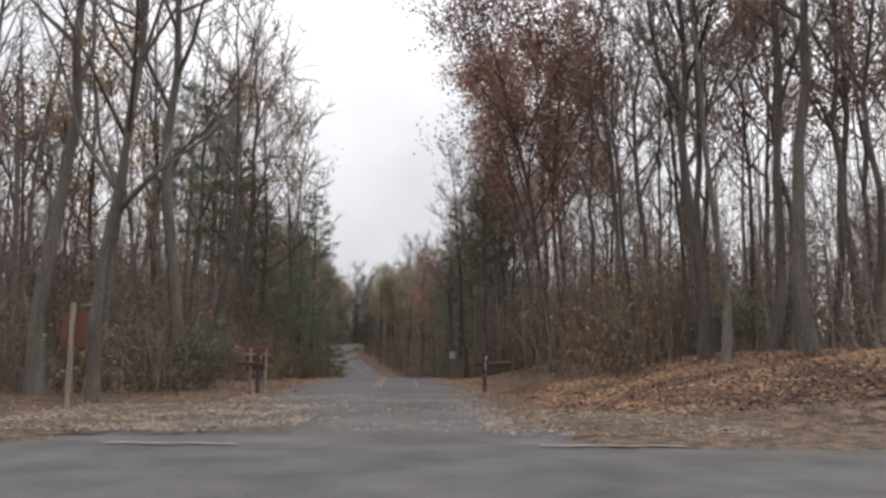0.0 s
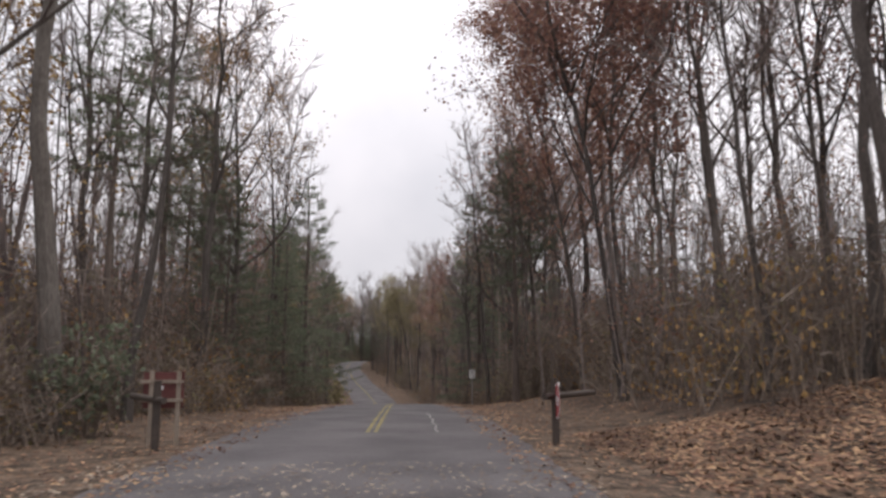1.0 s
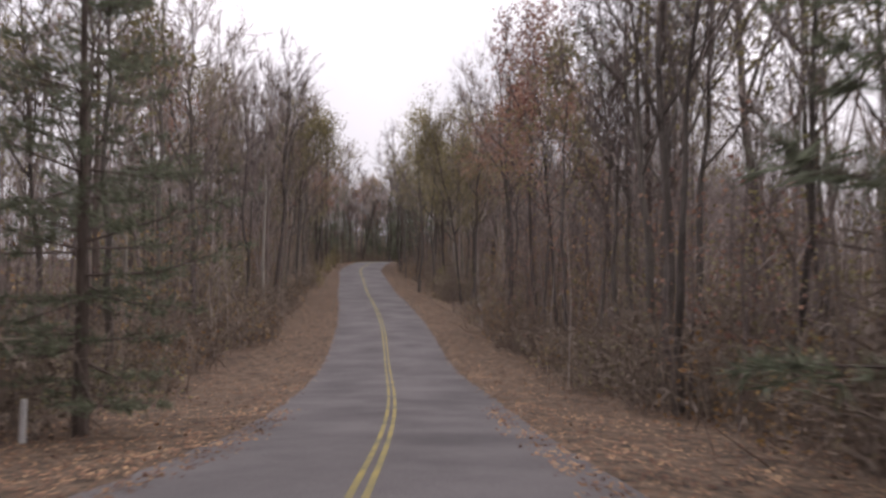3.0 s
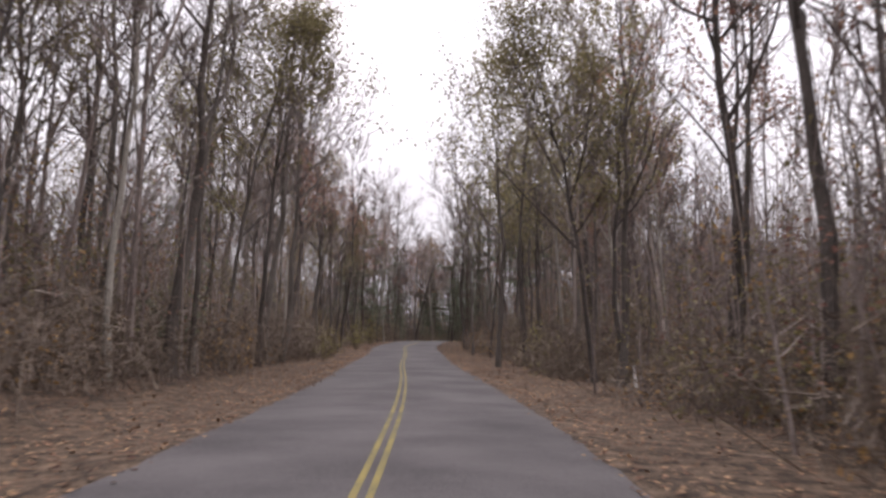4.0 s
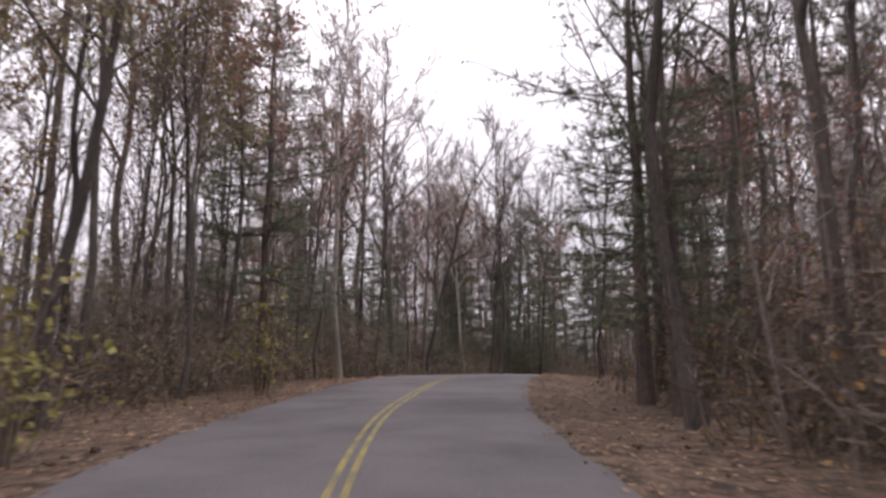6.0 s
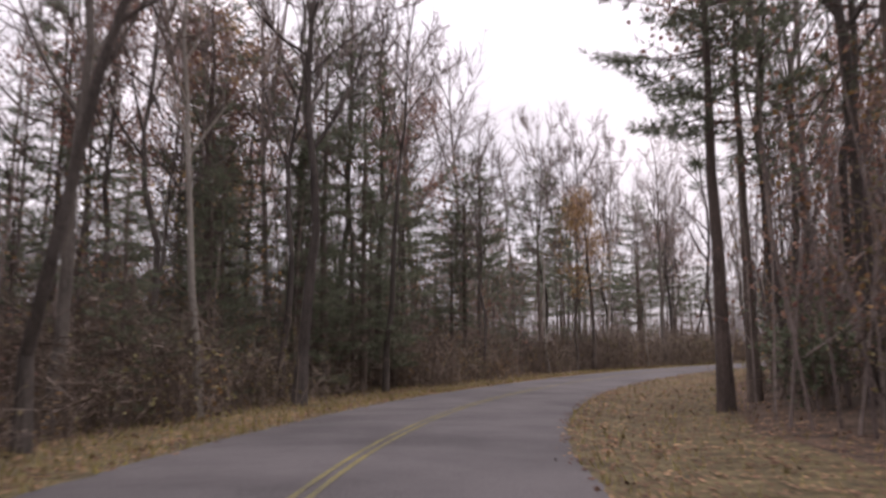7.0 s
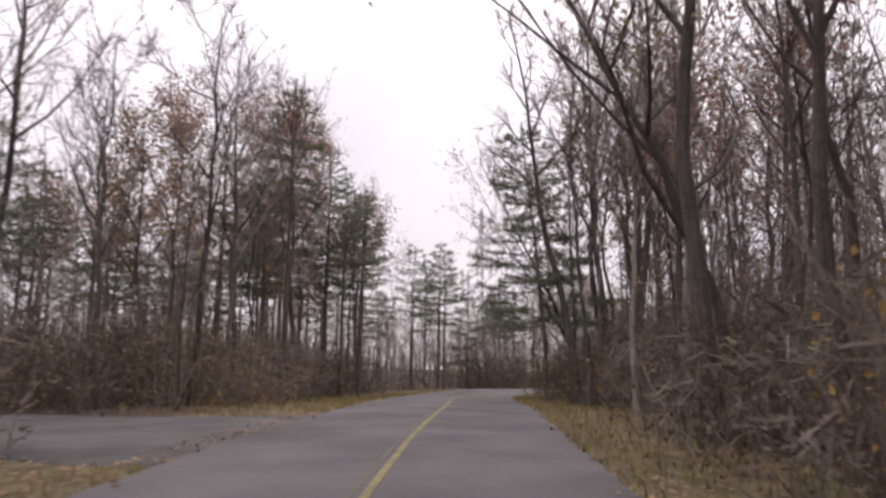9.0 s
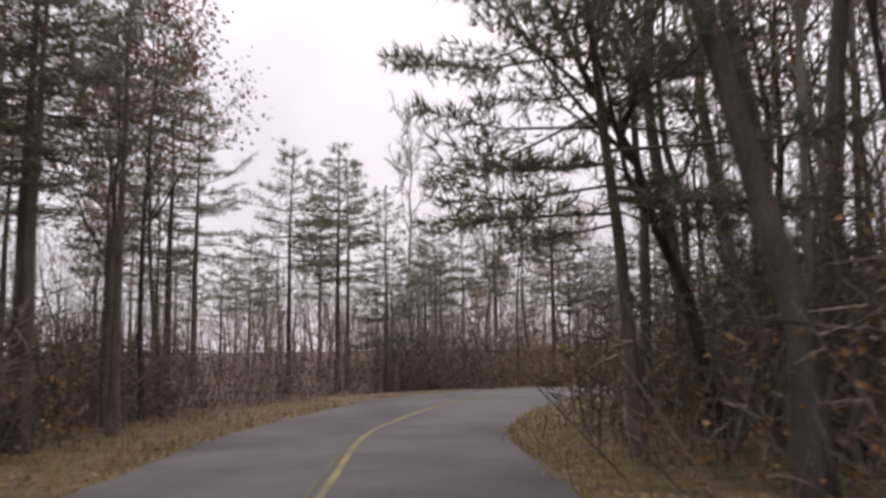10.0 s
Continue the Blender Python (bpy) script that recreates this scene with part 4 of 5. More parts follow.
# pines and oaks outside the last bend
for i in range(150):
    x, y = 22 + 85 * rng.rand(), 258 + 52 * rng.rand()
    rs, rd, _ = road_at(np.array([[x, y]]))
    if rd[0] < (8.0 if i < 60 else 10) or rd[0] > (17 if i < 60 else 60) or x + y < 290 or not free(x, y, 300, rd[0]) or any((x - a) ** 2 + (y - b) ** 2 < 2.6 for a, b in spots):
        continue
    spots.append((x, y))
    kind = (FAR_PINE, FAR_PINE, PINE[0], PINE[2], FAR_PINE, OAK[1])[rng.randint(6)]
    tall = 0.72 + 0.25 * rng.rand() if kind is not FAR_PINE else 0.85 + 0.25 * rng.rand()
    put(kind, x, y, rng.rand() * 6.283, tall * (0.8 if x > 58 else 1.0))
# pine belt behind the turn-off and the outer woods of the bend over the hill
for x0, x1, y0, y1, count, low, high, kinds in ((-14, 16, 252, 280, 44, 0.85, 1.15, (FAR_PINE, FAR_PINE, FAR_PINE, OAK[0])), (-34, -20, 205, 245, 26, 0.8, 1.1, (OAK[0], OAK[1], BARE[1], BARE[4])), (-40, -27, 165, 200, 16, 0.8, 1.05, (OAK[1], OAK[2], BARE[1]))):
    for i in range(count):
        x, y = x0 + (x1 - x0) * rng.rand(), y0 + (y1 - y0) * rng.rand()
        rs, rd, _ = road_at(np.array([[x, y]]))
        if abs(rd[0]) < 8.5 or not free(x, y, rs[0], rd[0]) or any((x - a) ** 2 + (y - b) ** 2 < 3 for a, b in spots):
            continue
        spots.append((x, y))
        put(kinds[rng.randint(len(kinds))], x, y, rng.rand() * 6.283, low + (high - low) * rng.rand())

# ---- deeper woods and undergrowth ----
WOODS = [woods_mesh(50 + k, 11, 9, 16).mesh("far_woods", M_TWIG) for k in range(4)]
for i in range(430):
    s, d = rng.rand() * 345 - 5, (13 + 40 * rng.rand() ** 1.4) * (1 if rng.rand() < 0.5 else -1)
    x, y = on_road(np.array([s]), np.array([d]))[0]
    rs, rd, _ = road_at(np.array([[x, y]]))
    if abs(rd[0]) < 11.5 or y < 23.5 or not free(x, y, s, d):
        continue
    if s > 225 and d > 0 and rng.rand() < (0.75 if d < 28 else 0.3):
        continue
    ob = new("far_woods", WOODS[rng.randint(4)])
    ob.matrix_world = pose(x, y, float(ground_z(np.array([[x, y]]))[0]), 0, 0, rng.rand() * 360) @ Matrix.Diagonal((1, 1, 0.66 if s > 228 and d > 0 else 0.95 + 0.25 * rng.rand(), 1))
    tagged(ob, "dense leafless woods in the distance", "woods", kind="stuff")
for i in range(60):
    x, y = 20 + 115 * rng.rand(), 262 + 70 * rng.rand()
    if road_at(np.array([[x, y]]))[1][0] < 13:
        continue
    ob = new("far_woods", WOODS[rng.randint(4)])
    ob.matrix_world = pose(x, y, float(ground_z(np.array([[x, y]]))[0]), 0, 0, rng.rand() * 360) @ Matrix.Diagonal((1, 1, 0.5 + 0.16 * rng.rand(), 1))
    tagged(ob, "dense leafless woods in the distance", "woods", kind="stuff")
for x, y, turn in ((22.0, 46.0, 10), (28.0, 50.0, 70), (34.0, 55.0, 130), (31.0, 63.0, 200), (41.0, 59.0, 260), (25.0, 58.0, 320), (18.5, 52.0, 40)):
    ob = new("far_woods", WOODS[turn % 4])
    ob.matrix_world = pose(x, y, float(ground_z(np.array([[x, y]]))[0]), 0, 0, turn)
    tagged(ob, "dense leafless woods in the distance", "woods", kind="stuff")
THICK = []
for k in range(5):
    so, lf = thicket_mesh(60 + k, 4.4, 3.8, 62, 2.6, 330)
    THICK.append((so.mesh("undergrowth", M_BRUSH), lf.mesh("dry_foliage", (M_TAN, M_OLIVE, M_DEAD, M_DEAD, M_DEAD)[k])))
SAPLING = []
for k in range(4):
    so, lf = sapling_mesh(90 + k, 5.5, 9, 6.5, 5)
    SAPLING.append((so.mesh("young_woods", M_TWIG), lf.mesh("withered_foliage", (M_RUSSET, M_TAN, M_NEEDLE, M_OLIVE)[k])))


def thicket(x, y, tall):
    k = rng.randint(5)
    ob = new("undergrowth", THICK[k][0])
    ob.matrix_world = pose(x, y, float(ground_z(np.array([[x, y]]))[0]), 0, 0, rng.rand() * 360) @ Matrix.Diagonal((1, 1, tall, 1))
    tagged(ob, "tangled brown undergrowth of saplings and dead stems", "undergrowth", kind="stuff")
    lv = new("dry_foliage", THICK[k][1])
    lv.parent = ob
    lv["kind"] = "stuff"


def young_stand(x, y, tall, k):
    ob = new("young_woods", SAPLING[k][0])
    ob.matrix_world = pose(x, y, float(ground_z(np.array([[x, y]]))[0]), 0, 0, rng.rand() * 360) @ Matrix.Diagonal((1, 1, tall, 1))
    tagged(ob, "young trees with withered brown leaves under the canopy", "young woods", kind="stuff")
    lv = new("withered_foliage", SAPLING[k][1])
    lv.parent = ob
    lv["kind"] = "stuff"


for i in range(640):
    s = rng.rand() * 315 + 12
    d = (7.2 + 22 * rng.rand() ** 2.3) * (1 if rng.rand() < 0.5 else -1)
    x, y = on_road(np.array([s]), np.array([d]))[0]
    rs, rd, _ = road_at(np.array([[x, y]]))
    if abs(rd[0]) < 7.0 or y < 20 or (d < 0 and s < 24 and d > -11) or not free(x, y, s, d):
        continue
    thicket(x, y, (0.45 + 0.8 * rng.rand()) * (1.2 if s > 238 and d < 0 else 1.0))
# brush walls along the outside of the last bends, and inside them
for s0, s1, d0, d1, count, low, high in ((218, 345, 7.4, 13, 190, 0.8, 1.25), (236, 300, -8.0, -13, 90, 0.9, 1.6), (186, 224, 7.4, 12, 44, 0.45, 0.8),
                                         (42, 84, 6.4, 9, 34, 0.5, 1.0), (50, 84, -7.6, -10, 34, 0.6, 1.1), (84, 140, 7.5, 10, 46, 0.45, 1.0), (84, 140, -7.5, -10, 46, 0.45, 1.0), (140, 190, 7.0, 10, 44, 0.35, 0.75), (140, 188, -8.2, -11, 40, 0.35, 0.8), (186, 224, 8.6, 16, 60, 0.8, 1.4), (24, 54, 8.0, 14, 36, 1.1, 2.0), (26, 58, -9.0, -15, 28, 1.0, 1.8)):
    for i in range(count):
        s, d = s0 + (s1 - s0) * (i + rng.rand()) / count, d0 + (d1 - d0) * rng.rand() ** 1.4
        x, y = on_road(np.array([s]), np.array([d]))[0]
        if abs(road_at(np.array([[x, y]]))[1][0]) > (6.5 if s0 > 180 else 4.9) and free(x, y, s, d):
            thicket(x, y, low + (high - low) * rng.rand())

for i in range(520):
    s = rng.rand() * 330 + 18 if i < 420 else 195 + 60 * rng.rand()
    d = (9.5 + 26 * rng.rand() ** 1.5) * (1 if rng.rand() < 0.5 else -1)
    x, y = on_road(np.array([s]), np.array([d]))[0]
    rs, rd, _ = road_at(np.array([[x, y]]))
    if abs(rd[0]) < 8.6 or y < 24.5 or (s > 235 and d > 0 and i % 3) or not free(x, y, s, d):
        continue
    k = rng.randint(4)
    if k == 2 and rng.rand() < 0.5:
        k = 0
    if k == 0 and 72 < s < 185:
        k = 3
    young_stand(x, y, (0.75 + 0.5 * rng.rand()) * (0.7 if s > 240 and d > 0 else 1.0), k)
for i in range(8):
    x, y = 24 + 90 * rng.rand(), 262 + 40 * rng.rand()
    if road_at(np.array([[x, y]]))[1][0] > 11 and free(x, y, 300, 15):
        young_stand(x, y, 0.45 + 0.35 * rng.rand(), (0, 1, 2, 2)[rng.randint(4)])
# a thicker middle storey up the hill, and past its top
for s0, s1, d0, d1, count in ((88, 190, 8.5, 13, 46), (60, 190, -8.5, -13, 46), (184, 228, 9.5, 22, 70), (200, 250, 14, 34, 30), (16, 62, 8.6, 18, 75), (18, 62, -9, -20, 48)):
    for i in range(count):
        s, d = s0 + (s1 - s0) * rng.rand(), d0 + (d1 - d0) * rng.rand()
        x, y = on_road(np.array([s]), np.array([d]))[0]
        if abs(road_at(np.array([[x, y]]))[1][0]) > 8.2 and y > 25 and free(x, y, s, d):
            young_stand(x, y, 0.6 + 0.5 * rng.rand(), (1, 3, 3, 0)[rng.randint(4)] if 70 < s < 184 else (0, 0, 2, 1)[rng.randint(4)])
for x, y, tall, k in ((17.0, 28.5, 0.9, 0), (20.0, 31.0, 1.0, 1), (22.0, 27.5, 0.9, 0), (14.5, 31.5, 0.8, 3), (19.0, 36.0, 1.0, 0), (24.5, 32.0, 1.0, 1), (-14.0, 26.0, 0.9, 0), (-17.0, 29.0, 1.0, 3)):
    young_stand(x, y, tall, k)
for x, y, tall in ((18.2, 240.4, 1.0), (20.4, 241.8, 1.1), (22.8, 243.2, 1.0), (16.0, 238.8, 0.9), (37.4, 252.4, 0.9), (39.6, 253.6, 1.1), (41.2, 255.0, 1.1), (43.0, 256.0, 0.9), (35.4, 249.8, 1.0), (33.4, 248.2, 0.9), (37.0, 249.0, 1.4), (40.0, 251.0, 1.4)):
    thicket(x, y, tall)
for x, y, tall, k in ((36.5, 249.6, 0.8, 1), (39.5, 251.5, 0.75, 2), (42.5, 252.0, 0.7, 1), (34.0, 246.0, 0.8, 1), (31.0, 243.6, 0.8, 0)):
    young_stand(x, y, tall, k)

# ---- fallen leaves ----
def litter(name, s0, s1, count, dmin, dmax, seed, power=1.2):
    rr = np.random.RandomState(seed)
    so = Soup()
    s = s0 + (s1 - s0) * rr.rand(count)
    d = (dmin + (dmax - dmin) * rr.rand(count) ** power + 0.12 * rr.randn(count)) * np.where(rr.rand(count) < 0.5, -1, 1)
    p = on_road(s, d)
    z = ground_z(p)
    for i in range(count):
        so.leaf((p[i, 0], p[i, 1], z[i] + 0.03), 0.05 + 0.06 * rr.rand(), rr, flat=0.85)
    ob = new(name, so.mesh(name, M_LITTER))
    tagged(ob, "scattered brown and orange fallen leaves", "leaves", kind="stuff")


for k in range(8):
    litter("leaf_litter", 12 + k * 36, 48 + k * 36, 17000 if k < 2 else 11000, 2.2 if k < 2 else 2.75, 11.0 if k == 0 else 7.5, 80 + k)

litter("leaf_litter", 186, 252, 9000, 2.7, 8.5, 131)

# leaves lying thick on the bank
rr = np.random.RandomState(77)
so = Soup()
p = np.c_[1.8 + 19 * rr.rand(32000), 14.5 + 11.5 * rr.rand(32000)]
z = ground_z(p)
for i in range(len(p)):
    if p[i, 0] > 3.0 - 0.1 * p[i, 1] + 1.2:
        so.leaf((p[i, 0], p[i, 1], z[i] + 0.04), 0.06 + 0.07 * rr.rand(), rr, flat=0.78)
tagged(new("leaf_litter", so.mesh("leaf_litter", M_LITTER)), "thick brown leaf litter on the roadside bank", "leaves", kind="stuff")

# leaves blown over the mouth of the road
for x0, x1, y0, y1, n_, seed in ((-7.5, -2.3, 11.6, 16.5, 4800, 5), (0.6, 5.0, 11.4, 15.5, 2400, 6), (-5.0, 1.2, 11.8, 20.0, 2600, 7)):
    rr = np.random.RandomState(seed)
    so = Soup()
    p = np.c_[x0 + (x1 - x0) * rr.rand(n_), y0 + (y1 - y0) * rr.rand(n_)]
    z = np.maximum(ground_z(p), 0.0)
    for i in range(n_):
        so.leaf((p[i, 0], p[i, 1], z[i] + 0.05), 0.035 + 0.05 * rr.rand(), rr, flat=0.92)
    tagged(new("leaf_litter", so.mesh("leaf_litter", M_LITTER_PALE)), "pale brown leaves strewn over the road mouth", "leaves", kind="stuff")

# ---- dry grass on the verges past the hill ----
for k in range(4):
    rr = np.random.RandomState(120 + k)
    so = Soup()
    n_ = 9000
    s = 188 + 27 * k + 27 * rr.rand(n_)
    d = (2.75 + 4.5 * rr.rand(n_) ** 1.3) * np.where(rr.rand(n_) < 0.5, -1, 1)
    p = on_road(s, d)
    z = ground_z(p)
    ok = [i for i in range(n_) if (d[i] > 0 or s[i] > 250 or i % 4 == 0) and (p[i, 0] - 15.8) ** 2 + (p[i, 1] - 251.2) ** 2 > 26]
    for i in ok:
        a, h, w = rr.rand() * 6.283, 0.06 + 0.14 * rr.rand(), 0.006 + 0.006 * rr.rand()
        q = len(so.v)
        so.v.extend([(p[i, 0] - w * math.cos(a), p[i, 1] - w * math.sin(a), z[i] - 0.02), (p[i, 0] + w * math.cos(a), p[i, 1] + w * math.sin(a), z[i] - 0.02), (p[i, 0] + rr.randn() * 0.05, p[i, 1] + rr.randn() * 0.05, z[i] + h)])
        so.f.append((q, q + 1, q + 2))
    tagged(new("dry_grass", so.mesh("dry_grass", M_GRASS)), "short dry yellow-green grass along the road", "grass", kind="stuff")


# ---- signs, gates and posts ----
M_GATE = material("dark_brown_paint", (0.035, 0.028, 0.024), (0.075, 0.058, 0.048), 3, 0.6, 30, 0.2, 0.004)
M_RED = material("red_sign_sheet", (0.24, 0.03, 0.035), (0.36, 0.055, 0.055), 2, 0.5, 30, 0.05, 0.002)
M_MAROON = material("brown_red_board", (0.075, 0.027, 0.025), (0.13, 0.046, 0.041), 3, 0.7, 25, 0.2, 0.004)
M_WHITE = material("white_sign_sheet", (0.58, 0.57, 0.56), (0.75, 0.74, 0.73), 2, 0.5, 30, 0.05, 0.002)
M_BLACK = material("black_lettering", (0.02, 0.02, 0.022), (0.045, 0.045, 0.048), 5, 0.6, 30, 0)
M_POST = material("weathered_post_wood", (0.15, 0.12, 0.095), (0.32, 0.265, 0.21), 2.5, 0.9, 30, 0.5, 0.006, stretch=(3, 3, 0.5))
M_OLD_PAINT = material("faded_road_paint", (0.12, 0.115, 0.11), (0.28, 0.265, 0.25), 3.0, 0.85, 30, 0.2, 0.004)
M_STEEL = material("galvanised_steel", (0.22, 0.22, 0.22), (0.36, 0.36, 0.36), 4, 0.5, 40, 0.1, 0.003, metal=0.6)
M_RUST = material("rust_orange_board", (0.085, 0.038, 0.026), (0.155, 0.07, 0.045), 3, 0.8, 20, 0.3, 0.004)


def part(name, bm, mat, parent, label=""):
    """Links a bmesh as one mesh under a thing."""
    me = bpy.data.meshes.new(name)
    bmesh.ops.recalc_face_normals(bm, faces=bm.faces)
    bm.to_mesh(me)
    bm.free()
    me.materials.append(mat)
    ob = new(name, me)
    ob.parent = parent
    if label:
        ob["label"] = label
    return ob


def box(size, at=(0, 0, 0), bevel=0.006, turn=None):
    bm = bmesh.new()
    bmesh.ops.create_cube(bm, size=1)
    bmesh.ops.scale(bm, vec=size, verts=bm.verts)
    if bevel:
        bmesh.ops.bevel(bm, geom=bm.edges[:], offset=bevel, segments=2, affect="EDGES")
    if turn is not None:
        bmesh.ops.transform(bm, matrix=turn, verts=bm.verts)
    bmesh.ops.translate(bm, vec=at, verts=bm.verts)
    return bm


def rod(a, b, r, sides=14, taper=1.0):
    """A round bar from a to b with bevelled ends."""
    a, b = Vector(a), Vector(b)
    bm = bmesh.new()
    bmesh.ops.create_cone(bm, cap_ends=True, segments=sides, radius1=r, radius2=r * taper, depth=(b - a).length)
    rims = [e for e in bm.edges if abs(e.verts[0].co.z - e.verts[1].co.z) < 1e-5]
    bmesh.ops.bevel(bm, geom=rims, offset=r * 0.2, segments=2, affect="EDGES")
    turn = (b - a).to_track_quat("Z", "Y").to_matrix().to_4x4()
    bmesh.ops.transform(bm, matrix=Matrix.Translation((a + b) / 2) @ turn, verts=bm.verts)
    return bm


def plate(outline, thick, front):
    """A flat sheet with the outline in x and z, facing -y."""
    bm = bmesh.new()
    vs = [bm.verts.new((x, front, z)) for x, z in outline]
    f = bm.faces.new(vs)
    r = bmesh.ops.extrude_face_region(bm, geom=[f])
    bmesh.ops.translate(bm, vec=(0, thick, 0), verts=[e for e in r["geom"] if isinstance(e, bmesh.types.BMVert)])
    return bm


def rounded(w, h, r, n=5):
    pts = []
    for cx_, cz_, a0 in ((w / 2 - r, h / 2 - r, 0), (-w / 2 + r, h / 2 - r, 90), (-w / 2 + r, -h / 2 + r, 180), (w / 2 - r, -h / 2 + r, 270)):
        for k in range(n + 1):
            a = radians(a0 + 90 * k / n)
            pts.append((cx_ + r * math.cos(a), cz_ + r * math.sin(a)))
    return pts


def ring(outline, scale_in, thick, front):
    """A raised border between an outline and the same outline made smaller."""
    bm = bmesh.new()
    n = len(outline)
    a = [bm.verts.new((x, front, z)) for x, z in outline]
    b = [bm.verts.new((x * scale_in, front, z * scale_in)) for x, z in outline]
    fs = [bm.faces.new((a[i], a[(i + 1) % n], b[(i + 1) % n], b[i])) for i in range(n)]
    r = bmesh.ops.extrude_face_region(bm, geom=fs)
    bmesh.ops.translate(bm, vec=(0, thick, 0), verts=[e for e in r["geom"] if isinstance(e, bmesh.types.BMVert)])
    return bm


def lettering(name, text, size, at, mat, parent, squeeze=1.0):
    """Raised letters facing -y, as one mesh."""
    cu = bpy.data.curves.new(name, "FONT")
    cu.body, cu.size, cu.extrude, cu.align_x, cu.align_y = text, size, 0.002, "CENTER", "CENTER"
    cu.offset = size * 0.018
    tmp = bpy.data.objects.new(name, cu)
    scene.collection.objects.link(tmp)
    me = bpy.data.meshes.new_from_object(tmp.evaluated_get(bpy.context.evaluated_depsgraph_get()))
    bpy.data.objects.remove(tmp)
    me.transform(Matrix.Translation(at) @ Matrix.Rotation(radians(90), 4, "X") @ Matrix.Diagonal((squeeze, 1, 1, 1)))
    me.materials.clear()
    me.materials.append(mat)
    ob = new(name, me)
    ob.parent = parent
    return ob


def thing(name, x, y, turn, label, category, lift=0.0):
    """An Empty on the ground that carries parts; turn: degrees."""
    ob = new(name)
    z = float(ground_z(np.array([[x, y]]))[0])
    ob.matrix_world = pose(x, y, z + lift, 0, 0, turn)
    return tagged(ob, label, category)


def speed_sign(x, y, turn, centre):
    """A white speed-limit sign on a steel channel post; centre: height of the plate over the ground."""
    ob = thing("speed_limit_sign", x, y, turn, "white speed limit sign reading 15 on a steel post", "road sign")
    part("post", box((0.045, 0.03, centre + 0.75), (0, 0.025, (centre + 0.25) / 2 - 0.2), 0.006), M_STEEL, ob)
    pl = part("plate", plate([(a, b + centre) for a, b in rounded(0.35, 0.485, 0.03)], 0.004, -0.002), M_WHITE, ob)
    bm = ring(rounded(0.33, 0.465, 0.025), 0.95, 0.003, -0.005)
    bmesh.ops.translate(bm, vec=(0, 0, centre), verts=bm.verts)
    part("border", bm, M_BLACK, pl)
    part("bar", box((0.21, 0.004, 0.045), (0, -0.004, centre + 0.155), 0), M_BLACK, pl)
    part("bar", box((0.18, 0.004, 0.045), (0, -0.004, centre + 0.08), 0), M_BLACK, pl)
    lettering("number", "15", 0.26, (0, -0.004, centre - 0.10), M_BLACK, pl, 0.95)
    for dz in (0.205, -0.215):
        part("bolt", rod((0, -0.012, centre + dz), (0, 0.02, centre + dz), 0.011, 8), M_STEEL, ob)
    return ob


def octagon(r):
    return [(r * math.cos(radians(22.5 + 45 * k)), r * math.sin(radians(22.5 + 45 * k))) for k in range(8)]


def swing_gate(x, y, turn, reach, height, label, stop=True, across=False):
    """An open bar gate: a post, a long bar to local +x with a brace, and a stop plate hung on the bar."""
    ob = thing("swing_gate", x, y, turn, label, "gate")
    post = part("post", rod((0, 0, -0.3), (0, 0, height + 0.28), 0.065), M_GATE, ob)
    part("cap", rod((0, 0, height + 0.28), (0, 0, height + 0.31), 0.075), M_GATE, post)
    part("reflector", box((0.05, 0.02, 0.07), (0, -0.072, height + 0.2), 0.004), M_WHITE, post, "small white reflector")
    part("bar", rod((-0.35, 0, height), (reach, 0, height + 0.02), 0.055), M_GATE, ob)
    if across:
        part("brace", rod((0.05, 0, height * 0.35), (reach * 0.45, 0, height - 0.03), 0.03), M_GATE, ob)
    part("hinge", box((0.16, 0.15, 0.09), (0, 0, height), 0.015), M_GATE, ob)
    if across:
        part("end_post", rod((reach, 0, -0.5), (reach, 0, height + 0.1), 0.05), M_GATE, ob)
    if stop:
        # the plate is bolted to the bar's end, turned towards the road
        cock = Matrix.Translation((-0.12, -0.10, height - 0.08)) @ Matrix.Rotation(radians(-88 - turn), 4, "Z")
        pl = part("stop_plate", plate(octagon(0.31), 0.004, 0.0), M_RED, ob, "red octagonal stop plate")
        pl.matrix_local = cock
        part("border", ring(octagon(0.305), 0.925, 0.003, -0.004), M_WHITE, pl)
        lettering("word", "STOP", 0.22, (0, -0.003, 0), M_WHITE, pl, 0.85)
    return ob


def board_sign(x, y, turn):
    """A red-brown board seen with its pale rails and posts."""
    ob = thing("park_sign", x, y, turn, "red-brown board sign with pale wooden rails and posts", "sign")
    for px in (-0.19, 0.27):
        part("post", box((0.07, 0.07, 1.6), (px, 0.0, 0.48), 0.008), M_POST, ob)
    part("board", box((0.70, 0.03, 0.62), (0, 0.055, 0.95), 0.006), M_MAROON, ob)
    for pz in (0.78, 1.10):
        part("rail", box((0.74, 0.035, 0.06), (0, -0.055, pz), 0.006), M_POST, ob)
    return ob


def wooden_post(x, y, height, width, label, mat, turn=8.0, lean=2.0, band=None):
    ob = thing("marker_post", x, y, turn, label, "post")
    bm = box((width, width, height + 0.3), (0, 0, height / 2 - 0.15), width * 0.12, None)
    for v in bm.verts:
        if v.co.z > height - 0.02:
            v.co.x *= 0.85
            v.co.y *= 0.85
        v.co.x += radians(lean) * max(v.co.z, 0)
    part("shaft", bm, mat, ob)
    if band:
        part("band", box((width * 1.06, width * 1.06, 0.09), (radians(lean) * (height - 0.14), 0, height - 0.14), 0.003), band, ob, "reflective band")
    return ob


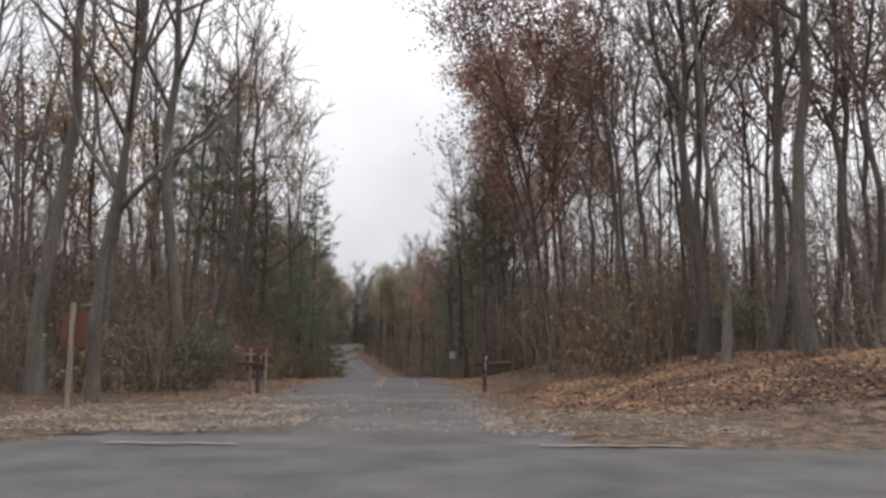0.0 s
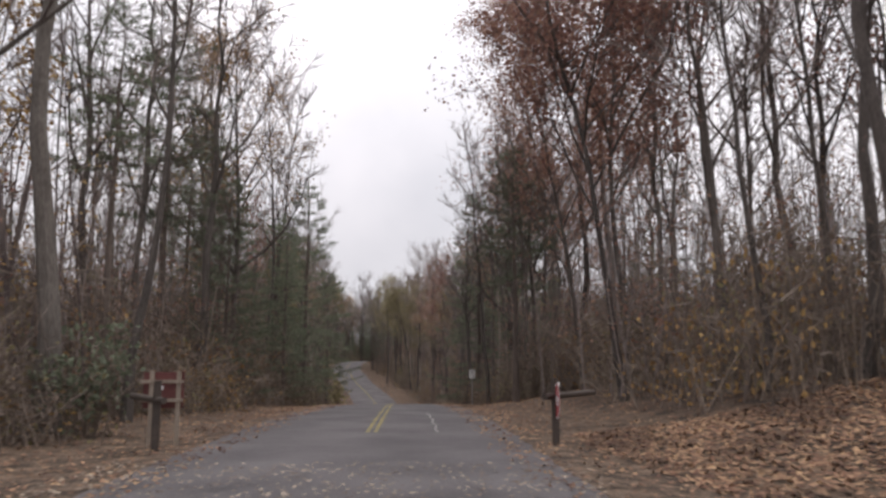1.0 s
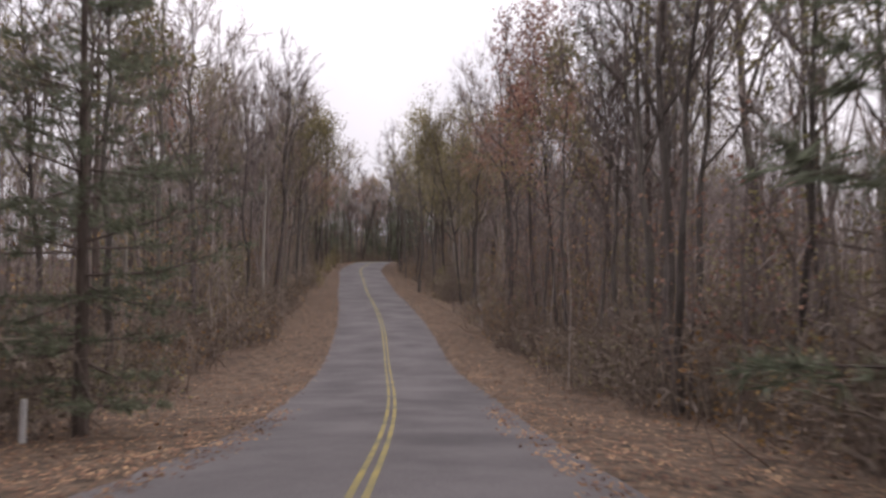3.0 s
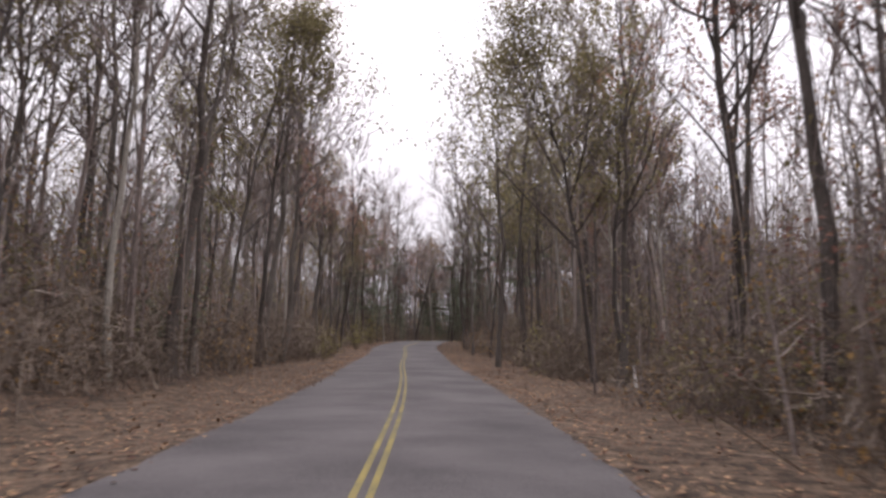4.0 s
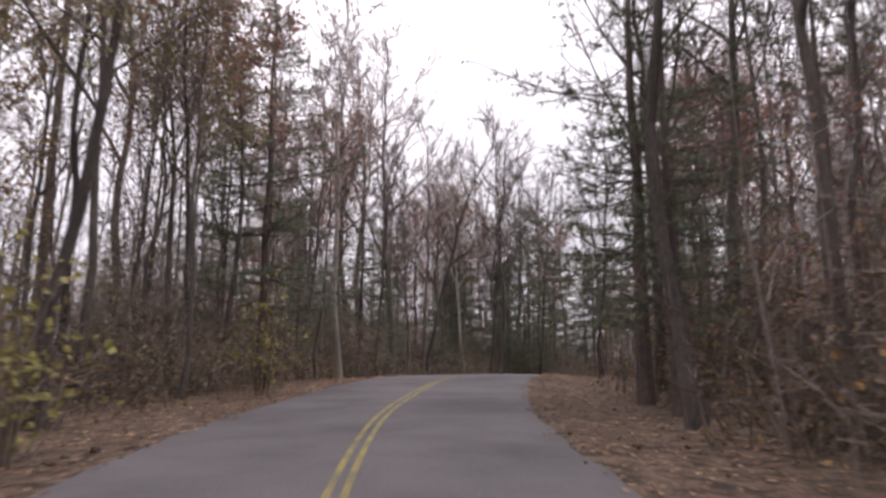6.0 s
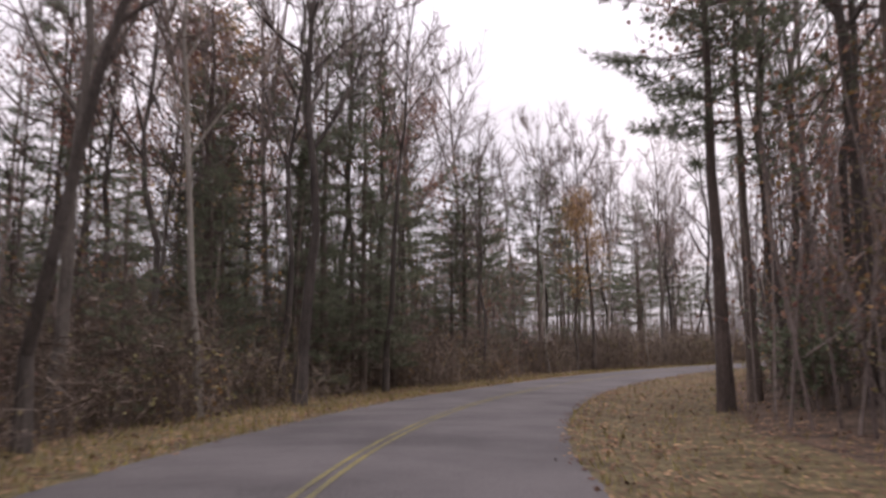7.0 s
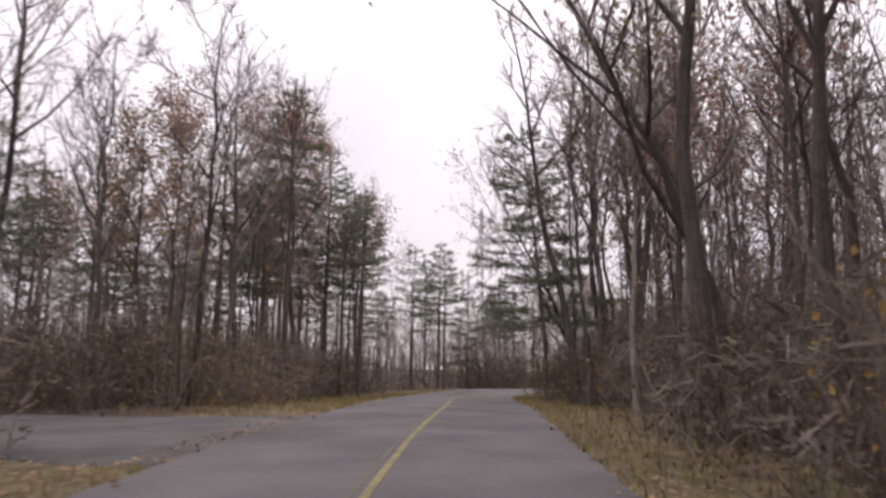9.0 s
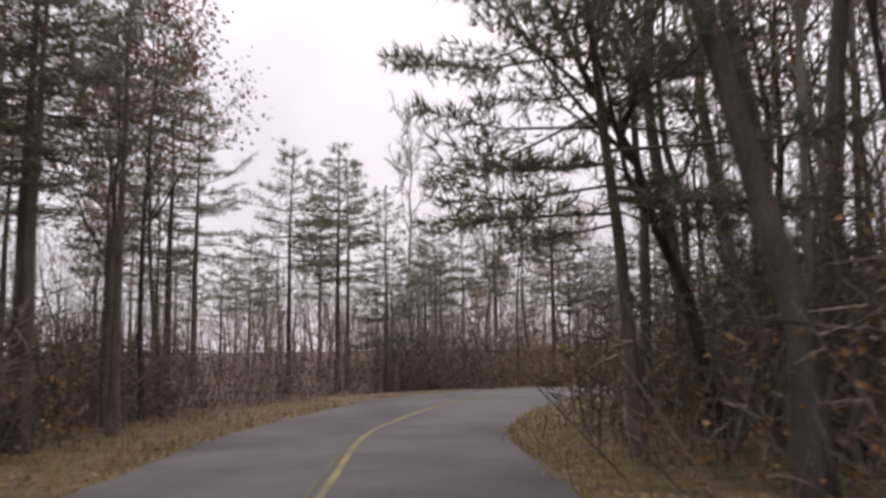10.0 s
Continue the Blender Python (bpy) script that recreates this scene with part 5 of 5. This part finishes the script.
def direction_board(x, y, turn):
    """A long brown-red board on two posts, with two pale lines of worn writing."""
    ob = thing("direction_sign", x, y, turn, "brown-red direction board with white lines on two posts", "sign")
    for px in (-0.28, 0.32):
        part("post", box((0.09, 0.06, 1.9), (px, 0.03, 0.63), 0.008), M_POST, ob)
    b = part("board", box((0.92, 0.04, 0.36), (0, -0.03, 1.33), 0.008), M_MAROON, ob)
    part("bar", box((0.55, 0.005, 0.035), (0.03, -0.053, 1.405), 0), M_WHITE, b)
    part("bar", box((0.50, 0.005, 0.035), (0.0, -0.053, 1.275), 0), M_WHITE, b)
    part("edge", box((0.014, 0.005, 0.34), (-0.445, -0.053, 1.33), 0), M_WHITE, b)
    part("edge", box((0.9, 0.005, 0.010), (0, -0.053, 1.500), 0), M_WHITE, b)
    return ob


def rust_sign(x, y, turn):
    ob = thing("notice_board", x, y, turn, "dull rust-brown notice board on a tall wooden post", "sign")
    part("post", box((0.10, 0.10, 2.65), (0, 0, 1.0), 0.012), M_POST, ob)
    bd = part("board", box((0.55, 0.03, 0.78), (0.02, 0.07, 1.72), 0.006), M_RUST, ob)
    part("bolt", rod((0, -0.06, 1.9), (0, 0.09, 1.9), 0.012, 8), M_STEEL, bd)
    part("bolt", rod((0, -0.06, 1.5), (0, 0.09, 1.5), 0.012, 8), M_STEEL, bd)
    return ob


swing_gate(1.2, 23.2, 52, 1.4, 0.82, "open dark brown bar gate with a red stop plate")
swing_gate(-5.35, 22.3, 128, 1.4, 0.80, "open dark brown bar gate folded back beside the road", stop=False)
board_sign(-5.6, 23.2, 4)
rust_sign(-8.35, 17.3, 6)
speed_sign(0.55, 55.7, 4, 0.54 - float(ground_z(np.array([[0.55, 55.7]]))[0]))
wooden_post(-12.4, 78.5, 0.75, 0.10, "short white marker post beside the road", M_WHITE)
wooden_post(-5.6, 127.5, 0.78, 0.1, "leaning white marker post in the leaves", M_WHITE, lean=-5)
wooden_post(-10.3, 230.4, 0.55, 0.09, "short weathered wooden marker post", M_POST)
wooden_post(10.6, 234.4, 0.55, 0.11, "short pale wooden marker post", M_POST)
direction_board(12.1, 238.5, -52)
gate = swing_gate(9.6, 261.6, -20, 3.8, 0.75, "closed brown bar gate across the turn-off", across=True)
wooden_post(8.6, 261.4, 1.6, 0.10, "wooden post beside the closed gate", M_POST, band=M_RED)
tagged(link_mesh("worn_line", [(*on_road(np.array([s_]), np.array([d_]))[0], float(np.interp(s_, LINE_S, LINE[:, 2])) + 0.042) for s_ in np.arange(25, 33, 0.5) for d_ in (-1.27 + 0.03 * math.sin(s_ * 3), -1.318 + 0.03 * math.sin(s_ * 3))], [(2 * k, 2 * k + 1, 2 * k + 3, 2 * k + 2) for k in range(15)], M_OLD_PAINT), "crooked white paint line on the asphalt", "road marking", kind="structure")


def fallen_branch(a, b, label):
    """A thin dead limb leaning against the brush."""
    a, b = np.array(a, float), np.array(b, float)
    rr = np.random.RandomState(3)
    so = Soup()
    pts = [a + (b - a) * u + np.array([0, 0, 0.12 * math.sin(3.1 * u)]) + rr.randn(3) * 0.02 for u in np.linspace(0, 1, 9)]
    so.tube(pts, [0.026, 0.026, 0.024, 0.022, 0.02, 0.017, 0.014, 0.01, 0.005], 6)
    for u in (2, 4, 5, 6):
        so.spike(pts[u], pts[u] + rr.randn(3) * 0.25, 0.01)
    return tagged(new("fallen_branch", so.mesh("fallen_branch", M_POST)), label, "branch")


fallen_branch((4.4, 34.3, float(ground_z(np.array([[4.4, 34.3]]))[0]) - 0.05), (5.9, 34.4, 2.0), "thin dead branch leaning in the brush")

for model in MODELS:
    for part_ in list(model.children_recursive):
        bpy.data.objects.remove(part_)
    bpy.data.objects.remove(model)
